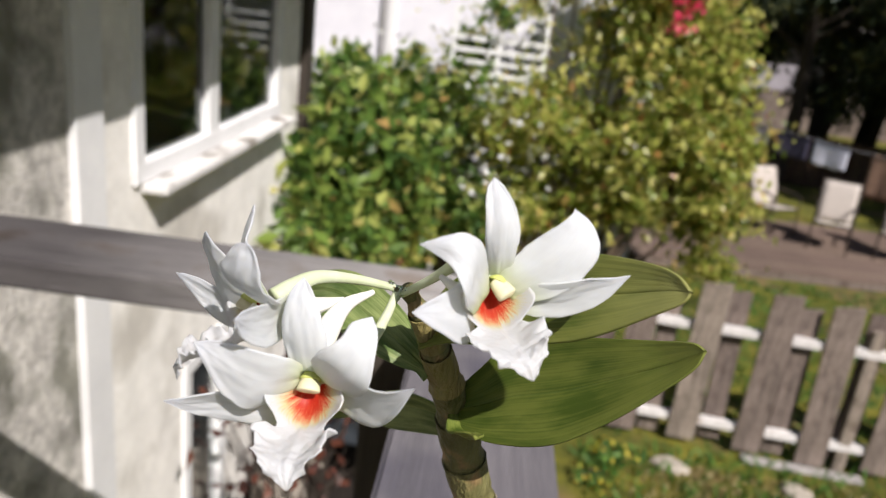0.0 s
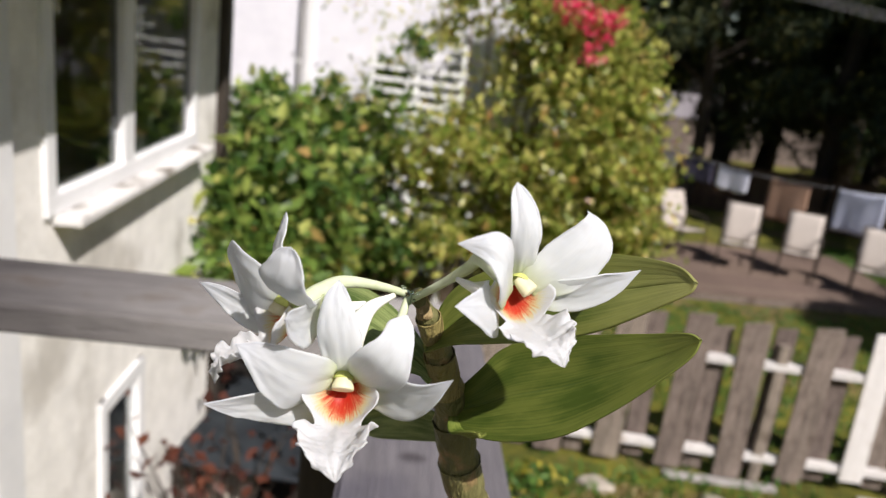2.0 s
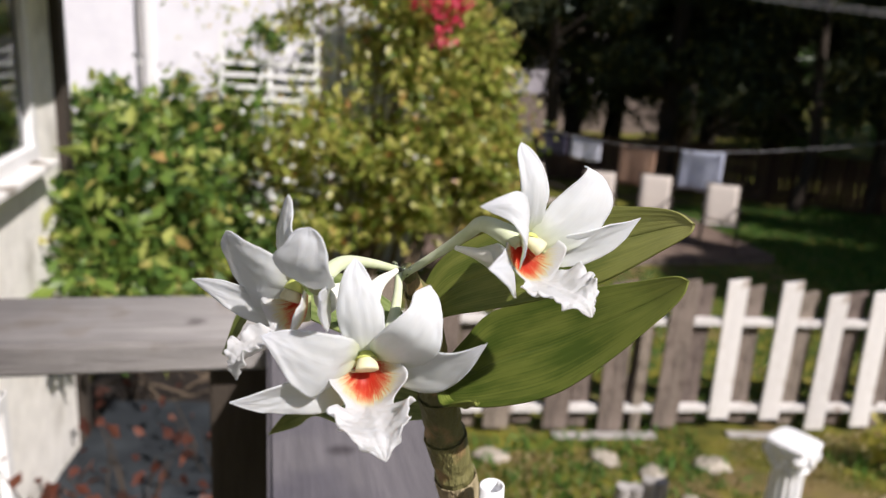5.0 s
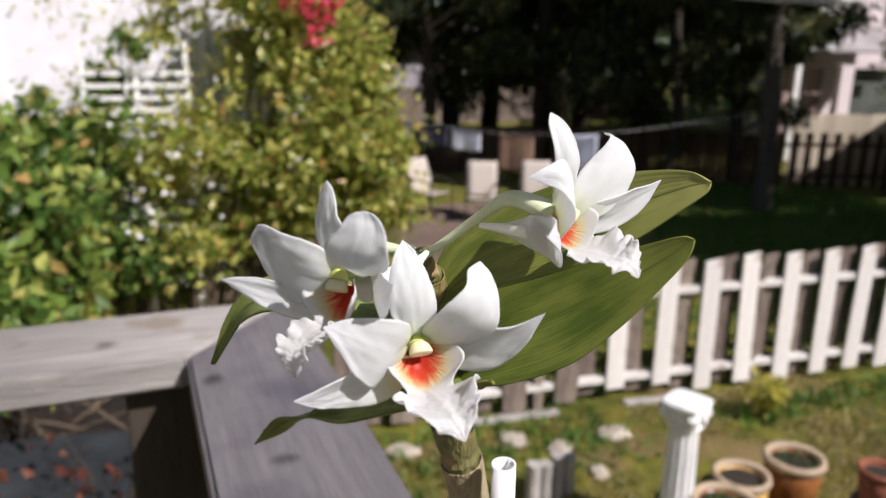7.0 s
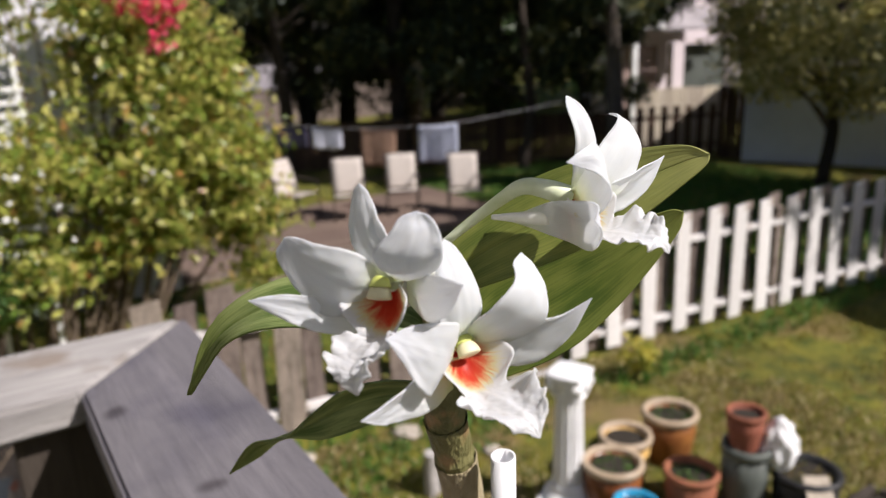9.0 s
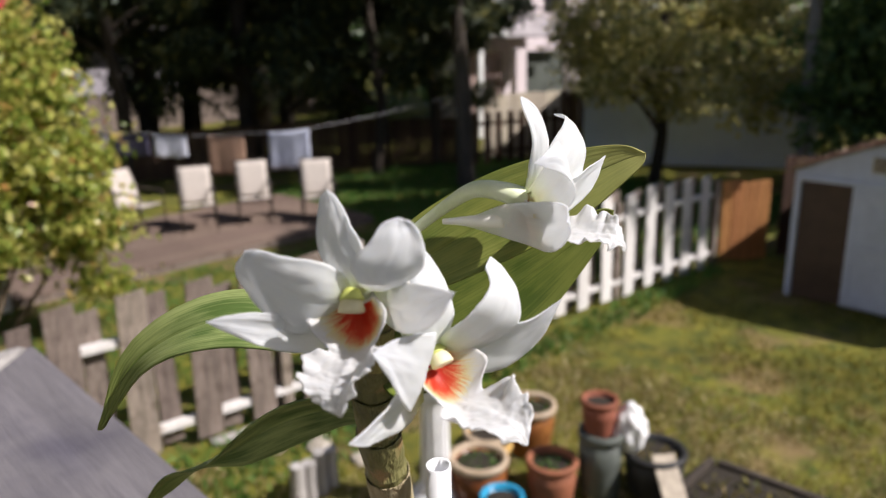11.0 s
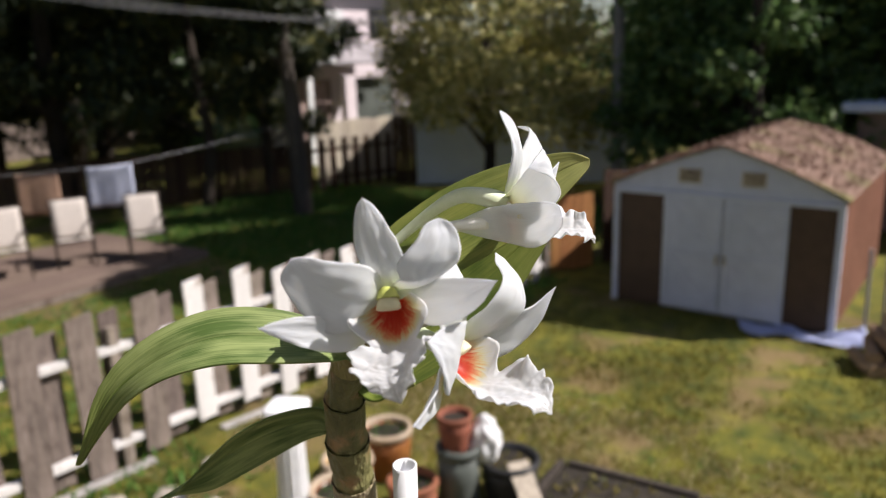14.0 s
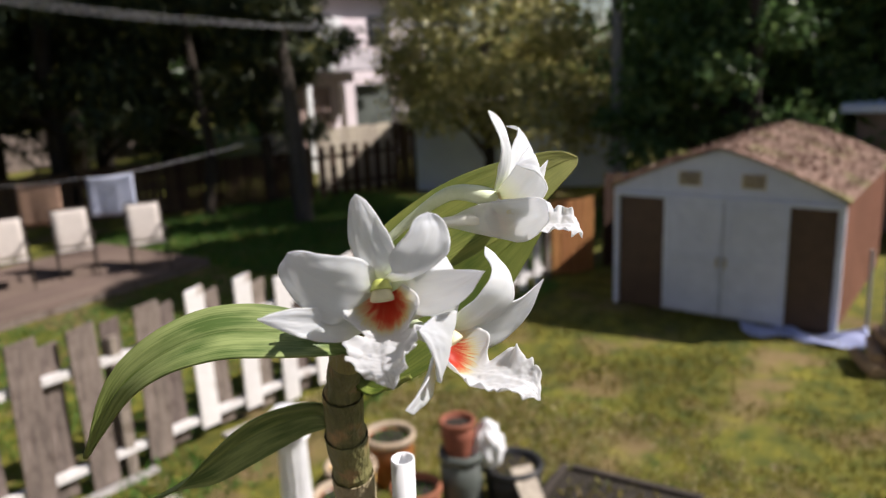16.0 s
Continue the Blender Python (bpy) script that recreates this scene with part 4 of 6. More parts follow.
part("rear_wall", boxed((SW / 2, SD, SE / 2), (SW - 0.1, 0.03, SE), 0.004), M_SHED_SIDE, shed)


def shed_roof():
    bm = bmesh.new()
    n, k = 20, 14
    rows = []
    for i in range(n + 1):
        x = -0.08 + (SW + 0.16) * i / n
        row = []
        for j in range(k + 1):
            y = -0.06 + (SD + 0.12) * j / k
            row.append(bm.verts.new((x, y, profile_z(min(max(x, -0.08), SW + 0.08)) + 0.025 + 0.012 * noise.noise((x * 5, y * 5, 1)))))
        rows.append(row)
    for a, b in zip(rows, rows[1:]):
        for j in range(k):
            bm.faces.new((a[j], b[j], b[j + 1], a[j + 1]))
    bmesh.ops.recalc_face_normals(bm, faces=bm.faces)
    return bm


thicken(part("roof", shed_roof(), M_SHED_ROOF, shed, "roof strewn with brown leaf litter"), 0.03)
P = []
for _ in range(5200):
    x, y = rng.uniform(-0.05, SW + 0.05), rng.uniform(-0.03, SD)
    P.append((x, y, profile_z(x) + 0.045))
M_LITTER = leaf_material("leaf_litter", [(0.0, (0.07, 0.035, 0.022)), (0.5, (0.17, 0.095, 0.065)), (0.85, (0.26, 0.17, 0.13)), (1.0, (0.36, 0.28, 0.24))], 0.8, 0.1)
leaf_cloud("leaf_litter", P, 0.05, M_LITTER, shed, 11, 0.0, 0.5)["kind"] = "stuff"


def tarp():
    def f(s, v):
        x = 8.84 - 0.34 * s + 0.05 * math.sin(6 * v)
        y = 1.08 + 0.66 * v - 0.15 * s
        z = 0.03 + 0.02 * math.sin(9 * v + 4 * s) + 0.35 * max(0, -v - 0.55) * (1 - s)
        return (x, y, z)
    ob = link_mesh("tarp", sheet(f, 10, 26), M_TARP, smooth=True)
    thicken(ob, 0.006)
    return tagged(ob, "crumpled pale blue tarp on the grass by the shed", "tarp")


tarp()
wr = random.Random(8)
log = None
pile = thing("firewood_pile", "small pile of split tan firewood beside the shed", "firewood", pose(8.35, 0.18, 0, 0, 0, 20))
for row in range(4):
    for i in range(5 - row):
        m = pose(-0.2 + 0.02 * row + wr.uniform(-0.03, 0.03), -0.42 + 0.17 * i + 0.08 * row, 0.065 + 0.115 * row, wr.uniform(0, 60), wr.uniform(-3, 3), wr.uniform(-10, 10))
        if log is None:
            log = part("log", tube(bmesh.new(), [(-0.26, 0, 0), (-0.05, 0.01, 0), (0.26, 0, 0.01)], [0.07, 0.075, 0.065], 7), M_FIREWOOD, pile)
            log.matrix_basis = m
        else:
            again(log, m)
for k, (x, y, h, a) in enumerate(((8.95, 0.42, 1.0, 6), (9.0, 0.25, 0.9, -5))):
    tagged(link_mesh("metal_pipe", tube(bmesh.new(), [(x, y, 0), (x + 0.05, y + 0.02, h)], 0.02, 8), M_POLE), "grey pipe leaning beside the shed", "pipe")


# ---- pots and garden ornaments ----
def pot(name, x, y, r, h, mat, rim_mat, label, fill=None, taper=0.78, z=0.0):
    p = thing(name, label, "pot", pose(x, y, z))
    prof = [(r * taper, 0.0), (r * taper * 1.02, 0.01), (r * (taper + 1) / 2 * 1.06, h * 0.5), (r * 0.97, h * 0.9), (r * 0.80, h * 0.9), (r * 0.78, h * 0.80)]
    part("body", lathe(bmesh.new(), prof, 28), mat, p, smooth=True)
    rim = [(r * 0.82, h * 0.86), (r * 1.02, h * 0.86), (r * 1.06, h * 0.93), (r * 1.02, h), (r * 0.88, h), (r * 0.82, h * 0.94)]
    bm = bmesh.new()
    rings = [[bm.verts.new((a * math.cos(k * math.tau / 28), a * math.sin(k * math.tau / 28), b)) for k in range(28)] for a, b in rim]
    for i in range(len(rings)):
        q, s = rings[i], rings[(i + 1) % len(rings)]
        for k in range(28):
            bm.faces.new((q[k], q[(k + 1) % 28], s[(k + 1) % 28], s[k]))
    part("rim", bm, rim_mat, p, smooth=True)
    part("soil", lathe(bmesh.new(), [(r * 0.84, h * 0.80), (r * 0.84, h * 0.86), (r * 0.4, h * 0.875)], 20), M_SOIL, p)
    if fill:
        rr = np.random.default_rng(int(x * 100))
        a, q = rr.uniform(0, math.tau, 110), np.sqrt(rr.uniform(0, 1, 110)) * r * 0.7
        leaf_cloud("seedling_cover", np.stack([q * np.cos(a), q * np.sin(a), np.full(110, h * 0.84)], 1), 0.05, fill, p, 3, -1.0, 0.2)["kind"] = "stuff"
    return p


pot("plant_pot", 4.05, 3.28, 0.20, 0.40, M_GLAZE, M_RIM, "brown glazed pot with a pale rim and seedlings", M_GRASS_DARK)
pot("plant_pot", 3.56, 3.26, 0.185, 0.38, M_GLAZE_YEL, M_RIM, "ochre glazed pot with a pale rim")
pot("plant_pot", 3.24, 3.06, 0.20, 0.38, M_GLAZE, M_RIM, "brown glazed pot with a pale rim and seedlings", M_GRASS_DARK)
pot("plant_pot", 3.62, 2.72, 0.175, 0.34, M_CLAY, M_CLAY, "terracotta pot full of green seedlings", M_GRASS_DARK)
pot("plant_pot", 3.10, 2.72, 0.14, 0.30, M_BLUE_POT, M_BLUE_POT, "bright blue glazed pot")
pot("plant_pot", 4.22, 2.28, 0.215, 0.34, M_BLACK_POT, M_BLACK_POT, "large black plastic plant tub", M_GRASS)
pot("plant_pot", 3.95, 2.55, 0.155, 0.50, M_GREEN_POT, M_GREEN_POT, "grey-green planter used as a stand", None, 0.85)
pot("plant_pot", 3.93, 2.56, 0.125, 0.27, M_CLAY, M_CLAY, "terracotta pot standing on a planter", None, 0.7, 0.47)


def ornament():
    """White plaster garden ornament, a rough tapering lump."""
    bm = bmesh.new()
    bmesh.ops.create_icosphere(bm, subdivisions=4, radius=1.0)
    for v in bm.verts:
        k = 1 + 0.35 * noise.noise(v.co * 2.2) + 0.15 * noise.noise(v.co * 5)
        z = v.co.z
        v.co = Vector((v.co.x * 0.11 * k * (1 - 0.25 * z), v.co.y * 0.11 * k * (1 - 0.25 * z), 0.19 + 0.19 * z * (0.9 + 0.1 * k)))
    return bm


tagged(link_mesh("garden_ornament", ornament(), M_PLASTER, smooth=True), "small white plaster garden ornament", "ornament").matrix_basis = pose(4.10, 2.42, 0.32)


def pedestal(x, y):
    p = thing("garden_column", "white fluted plaster garden column", "column", pose(x, y, 0, 0, 0, 25))
    bm = bmesh.new()
    box(bm, (0, 0, 0.04), (0.34, 0.34, 0.08), 0.01)
    lathe(bm, [(0.16, 0.08), (0.165, 0.11), (0.13, 0.14), (0.12, 0.18)], 32)
    part("base", bm, M_PLASTER, p)
    part("shaft", lathe(bmesh.new(), [(0.105, 0.18), (0.10, 0.5), (0.09, 0.84)], 64, 16, 0.12), M_PLASTER, p)
    bm = bmesh.new()
    lathe(bm, [(0.095, 0.83), (0.118, 0.85), (0.10, 0.87), (0.105, 0.90), (0.135, 0.955), (0.14, 0.975)], 32)
    # slab with hollowed sides
    star = [(0.165 * (1 - 0.20 * abs(math.cos(2 * a))) * math.cos(a), 0.165 * (1 - 0.20 * abs(math.cos(2 * a))) * math.sin(a)) for a in [k * math.tau / 48 for k in range(48)]]
    rings = [[bm.verts.new((x * q, y * q, z)) for x, y in star] for q, z in ((0.86, 0.972), (1.0, 0.985), (1.02, 1.005), (0.93, 1.018))]
    for lo, hi in zip(rings, rings[1:]):
        for k in range(48):
            bm.faces.new((lo[k], lo[(k + 1) % 48], hi[(k + 1) % 48], hi[k]))
    bm.faces.new(rings[0][::-1])
    bm.faces.new(rings[-1])
    for k in range(4):
        a = math.pi / 4 + k * math.pi / 2
        c, d = Vector((0.125 * math.cos(a), 0.125 * math.sin(a), 0.935)), Vector((-math.sin(a), math.cos(a), 0))
        tube(bm, [c - d * 0.035, c - d * 0.012, c + d * 0.012, c + d * 0.035], [0.034, 0.042, 0.042, 0.034], 14)
    for k in range(8):
        a = k * math.pi / 4 + 0.2
        bmesh.ops.create_icosphere(bm, subdivisions=1, radius=0.024, matrix=Matrix.Translation((0.118 * math.cos(a), 0.118 * math.sin(a), 0.90)) @ Matrix.Diagonal((1, 1, 1.7, 1)))
    part("capital", bm, M_PLASTER, p)
    return p


pedestal(3.03, 3.27)


def rough_stone(name, c, s, mat, label, cat, seed):
    bm = bmesh.new()
    bmesh.ops.create_icosphere(bm, subdivisions=3, radius=1.0)
    for v in bm.verts:
        k = 1 + 0.3 * noise.noise(v.co * 1.7 + Vector((seed, 0, 0)))
        v.co = Vector((v.co.x * s[0] * k, v.co.y * s[1] * k, max(v.co.z * s[2] * k, -s[2] * 0.4)))
    ob = link_mesh(name, bm, mat, smooth=True)
    ob.matrix_basis = pose(*c, 0, 0, seed * 40)
    return tagged(ob, label, cat)


for k, (x, y, s) in enumerate(((3.45, 4.55, 0.16), (2.9, 4.5, 0.13), (3.0, 4.1, 0.10), (2.6, 4.75, 0.15), (1.7, 4.9, 0.14))):
    rough_stone("garden_stone", (x, y, 0.02), (s, s * 0.7, s * 0.3), M_STONE, "flat pale stone lying in the grass", "stone", k)
for k, (x, y, l, a) in enumerate(((2.75, 5.10, 0.9, -6), (4.1, 4.95, 0.5, -10))):
    ob = link_mesh("plank", boxed((0, 0, 0.02), (l, 0.09, 0.03), 0.005), M_LOG)
    ob.matrix_basis = pose(x, y, 0, 0, 0, a)
    tagged(ob, "bleached grey plank lying along the fence", "plank")
stump = thing("log_edging", "weathered grey upright log edging", "log", pose(2.52, 3.95, 0, 0, 0, 12))
for k in range(4):
    part("log", tube(bmesh.new(), [(0.11 * k - 0.2, 0, -0.02), (0.11 * k - 0.2, 0.01, 0.17), (0.11 * k - 0.2, 0.0, 0.34 - 0.03 * (k % 2))], [0.055, 0.053, 0.05], 10), M_LOG, stump)
bed = thing("raised_bed", "low timber edging of a raised bed with weeds", "garden bed", pose(4.32, 1.55, 0, 0, 0, 3))
for sy, l in ((0.55, 1.0), (-0.55, 1.0)):
    part("timber", boxed((0, sy, 0.04), (l, 0.06, 0.09), 0.008), M_POST, bed)
for sx in (-0.5, 0.5):
    part("timber", boxed((sx, 0, 0.04), (0.06, 1.0, 0.09), 0.008), M_POST, bed)
part("soil", boxed((0, 0, 0.03), (0.9, 1.0, 0.06)), M_SOIL, bed)
rr = np.random.default_rng(21)
leaf_cloud("weed_cover", np.stack([rr.uniform(-0.42, 0.42, 260), rr.uniform(-0.45, 0.45, 260), np.full(260, 0.05)], 1), 0.08, M_GRASS, bed, 4, -1.0, 0.25)["kind"] = "stuff"
ob = link_mesh("plank", boxed((0, 0, 0), (0.16, 0.62, 0.02), 0.004), M_FENCE_TAN)
ob.matrix_basis = pose(3.98, 1.98, 0.20, 32, 0, -40)
tagged(ob, "pale plank leaning on the pots", "plank")


def herb(x, y, h, r, n, leaves, label, seed, flower=None):
    t = thing("garden_plant", label, "plant", pose(x, y, 0))
    q = np.random.default_rng(seed)
    bm = bmesh.new()
    tips = []
    for k in range(9):
        a = q.uniform(0, math.tau)
        e = Vector((r * 0.7 * math.cos(a), r * 0.7 * math.sin(a), h * q.uniform(0.6, 1.0)))
        tube(bm, [(0, 0, 0), (e.x * 0.4, e.y * 0.4, e.z * 0.6), e], [0.006, 0.004, 0.002], 5)
        tips.append(e)
    part("stem_work", bm, M_BARK_LIGHT, t)
    leaf_cloud("foliage", clumps(q, tips + [e * 0.6 for e in tips], [(r * 0.35, r * 0.35, h * 0.22)] * 18, n // 18, 0.2), 0.07, leaves, t, seed, 0.1, 0.5)["kind"] = "stuff"
    if flower:
        leaf_cloud("blossoms", clumps(q, tips, [(0.07, 0.07, 0.05)] * 9, 3, 0.2), 0.035, flower, t, seed, 0, 0.8)["kind"] = "stuff"
    return t


herb(4.86, 4.34, 0.44, 0.17, 260, M_SPRIG, "straggly plant with yellow blossoms", 31, M_YELLOW)
herb(1.25, 4.82, 0.14, 0.18, 90, M_GRASS_DARK, "low plant with yellow blossoms", 32, M_YELLOW)
herb(1.05, 4.55, 0.12, 0.15, 70, M_GRASS_DARK, "low plant with yellow blossoms", 33, M_YELLOW)

# ---- below the deck ----
# soil patch whose dark colour stands in for shade on the ground
def mulch():
    bm = bmesh.new()
    q = random.Random(5)
    c = bm.verts.new((-0.6, 5.2, 0.07))
    ring = [bm.verts.new((-0.6 + (1.15 + q.uniform(-0.12, 0.12)) * math.cos(k * math.tau / 28), 5.0 + (2.9 + q.uniform(-0.2, 0.2)) * math.sin(k * math.tau / 28), 0.0)) for k in range(28)]
    for k in range(28):
        bm.faces.new((c, ring[k], ring[(k + 1) % 28]))
    return tagged(link_mesh("mulch_bed", bm, M_MULCH_SHADED, smooth=True), "mulch bed beside the house, coloured dark for the shade there", "garden bed", kind="structure")


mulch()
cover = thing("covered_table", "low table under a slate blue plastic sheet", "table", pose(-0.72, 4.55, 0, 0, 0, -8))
part("sheet", boxed((0, -0.05, 0.50), (0.95, 1.2, 0.03), 0.012), M_SLATE_SHADED, cover)
for sx in (-0.42, 0.42):
    for sy in (-0.6, 0.6):
        part("leg", boxed((sx, sy, 0.245), (0.05, 0.05, 0.49), 0.004), M_POST, cover)


def maple(x, y, h, seed):
    t = thing("russet_shrub", "thin shrub with russet brown leaves", "shrub", pose(x, y, 0))
    q = np.random.default_rng(seed)
    bm = bmesh.new()
    tips = []
    for k in range(14):
        a, r = q.uniform(0, math.tau), q.uniform(0.15, 0.5)
        e = Vector((r * math.cos(a), r * math.sin(a), h * q.uniform(0.55, 1.0)))
        tube(bm, smooth_path([(0, 0, 0), (e.x * 0.25, e.y * 0.25, e.z * 0.5), e], 4), [0.014 - 0.0014 * i for i in range(9)], 5)
        tips.append(e)
    part("stem_work", bm, M_BARK, t)
    leaf_cloud("foliage", clumps(q, tips, [(0.20, 0.20, 0.14)] * 14, 3, 0.1), 0.08, M_MAPLE, t, seed, 0.3, 0.7)["kind"] = "stuff"


maple(-0.75, 3.75, 1.05, 41)
# taller shrub added so that its shadow dapples the stucco
maple(-0.80, 3.05, 1.35, 45)
maple(-0.35, 4.25, 0.85, 42)
maple(-1.0, 5.5, 1.15, 43)
maple(-0.95, 3.2, 0.75, 44)
for k, (x, y, z, s) in enumerate(((-0.98, 3.75, 0.25, 0.22), (-0.95, 4.35, 0.3, 0.2), (-1.05, 4.75, 0.35, 0.18))):
    rough_stone("garden_boulder", (x, y, 0.05), (s, s * 0.8, s * 1.6), M_STONE, "pale rounded boulder by the house wall", "boulder", k + 2)

tw = random.Random(17)
twigs = thing("dry_twigs", "tangle of bare brown twigs under the shrub", "twigs", pose(-0.65, 6.3, 0))
for k in range(16):
    a, l = tw.uniform(0, math.tau), tw.uniform(0.5, 1.2)
    x, y = tw.uniform(-0.35, 0.35), tw.uniform(-0.7, 0.7)
    part("twig", tube(bmesh.new(), smooth_path([(x, y, 0.03), (x + 0.4 * l * math.cos(a), y + 0.4 * l * math.sin(a), tw.uniform(0.2, 0.5)), (x + l * math.cos(a + 0.4), y + l * math.sin(a + 0.4), tw.uniform(0.1, 0.7))], 4), [0.012 - 0.001 * i for i in range(9)], 5), M_BARK_LIGHT, twigs)

# ---- white building behind the bush ----
annex = new("wall_north")
tagged(annex, "white rendered wall behind the climbing shrub", "wall", kind="structure")
part("render", boxed((-1.35, 9.9, 2.6), (6.9, 0.2, 5.2)), M_WHITE_WALL, annex)
part("downspout", tube(bmesh.new(), [(-1.50, 9.76, 0), (-1.50, 9.76, 5.2)], 0.035, 10), M_POLE, annex, "grey downspout")
part("batten", boxed((-1.40, 9.785, 2.6), (0.10, 0.03, 5.2), 0.004), M_WHITE, annex)
trellis = thing("trellis", "white slatted trellis overgrown by the shrub", "trellis", pose(0.0, 8.42, 0))
for k in range(14):
    part("slat", boxed((0, 0, 1.15 + 0.125 * k), (1.1, 0.02, 0.045), 0.003), M_WHITE, trellis)
for x in (-0.5, 0.0, 0.5):
    part("upright", boxed((x, 0.025, 1.55), (0.05, 0.03, 3.1), 0.003), M_WHITE, trellis)


# ---- climbing shrub ----
def bush():
    b = thing("climbing_shrub", "large sunlit climbing shrub with yellow-green leaves", "shrub", pose(0.3, 8.6, 0))
    q = np.random.default_rng(12)
    bm = bmesh.new()
    cs, rs = [], []

    def top(x):
        """Height of the crown along the wall."""
        return np.interp(x, [-2.6, -1.9, -1.0, -0.4, 0.2, 0.9, 1.6, 2.1, 2.6], [1.95, 2.1, 2.15, 2.7, 3.6, 4.2, 4.1, 3.3, 1.9])
    for k in range(330):
        x = q.uniform(-2.4, 2.5)
        h = top(x)
        z = q.uniform(0.15, 1.0) ** 0.8 * h
        if -1.1 < x < 0.7 and 1.2 < z and q.uniform() < (0.86 if z > 2.5 else 0.65 if z > 2.15 else 0.12):
            continue
        depth = 0.75 * math.sqrt(max(0.05, 1 - (z / (h + 0.3)) ** 2)) + 0.1
        y = q.uniform(-depth, 0.35)
        cs.append((x, y, z))
        r = q.uniform(0.15, 0.34)
        rs.append((r * 1.1, r, r * 0.9))
    # wisps
    for k in range(26):
        x = q.uniform(-2.3, 2.0)
        cs.append((x, q.uniform(-0.4, 0.3), top(x) + q.uniform(-0.05, 0.35)))
        rs.append((0.16, 0.16, 0.14))
    for c in cs[::5]:
        base = Vector((np.clip(c[0] * 0.6, -1.8, 1.8), 0.1, 0))
        e = Vector(c)
        tube(bm, smooth_path([base, base.lerp(e, 0.5) + Vector((0.1, 0.05, 0.2)), e], 4), [0.03 - 0.003 * i for i in range(9)], 5)
    part("branch_work", bm, M_BARK_LIGHT, b)
    # part of it reaches along the house corner
    for k in range(46):
        yy = q.uniform(-4.2, -1.6)
        cs.append((q.uniform(-1.5, -0.85), yy, q.uniform(1.3, np.interp(yy, [-4.2, -3.6, -1.6], [2.3, 2.55, 2.3]))))
        rs.append((0.22, 0.26, 0.22))
    cs.append((-1.3, -4.6, 1.72))
    rs.append((0.14, 0.2, 0.16))
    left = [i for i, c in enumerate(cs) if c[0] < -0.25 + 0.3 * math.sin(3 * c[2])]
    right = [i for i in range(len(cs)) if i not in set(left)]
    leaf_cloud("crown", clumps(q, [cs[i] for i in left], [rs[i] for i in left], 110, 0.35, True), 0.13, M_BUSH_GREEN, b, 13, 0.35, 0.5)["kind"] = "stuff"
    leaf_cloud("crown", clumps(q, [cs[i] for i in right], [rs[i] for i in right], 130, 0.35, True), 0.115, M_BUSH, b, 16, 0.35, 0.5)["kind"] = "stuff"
    wisps = [(q.uniform(-1.0, 0.8), q.uniform(-0.7, 0.2), q.uniform(2.2, 3.9)) for _ in range(34)]
    leaf_cloud("hanging_foliage", clumps(q, wisps, [(0.30, 0.25, 0.24)] * 34, 15, 0.1, True), 0.085, M_BUSH, b, 18, 0.5, 0.4)["kind"] = "stuff"
    tips = [(1.33, -0.72, 3.53), (1.50, -0.72, 3.57), (1.40, -0.77, 3.47), (1.60, -0.7, 3.49), (1.20, -0.72, 3.64), (1.54, -0.72, 3.33), (1.68, -0.65, 3.57), (1.45, -0.74, 3.14), (1.15, -0.72, 3.58)]
    leaf_cloud("blossoms", clumps(q, tips, [(0.16, 0.12, 0.15)] * 9, 24, 0.1), 0.07, M_RED_FLOWER, b, 14, 0, 0.85)["kind"] = "stuff"
    # white flecks scattered over the leaves for the sparkle of light between them
    P = [(q.uniform(-1.7, 0.7), -0.85 + q.uniform(-0.05, 0.15), q.uniform(1.0, 2.9)) for _ in range(60)] + [(q.uniform(-0.5, 0.1), -0.85, q.uniform(1.2, 3.0)) for _ in range(40)]
    leaf_cloud("blossoms", P, 0.07, M_WHITE_FLECK, b, 17, 0, 0.9)["kind"] = "stuff"
    # low spill at the house corner
    cs2 = [(-1.15 + q.uniform(-0.35, 0.35), -2.0 + q.uniform(-0.4, 0.4), q.uniform(0.7, 1.6)) for _ in range(20)]
    leaf_cloud("low_foliage", clumps(q, cs2, [(0.24, 0.24, 0.2)] * 20, 90, 0.3), 0.09, M_BUSH, b, 15, 0.3, 0.62)["kind"] = "stuff"
    return b


bush()


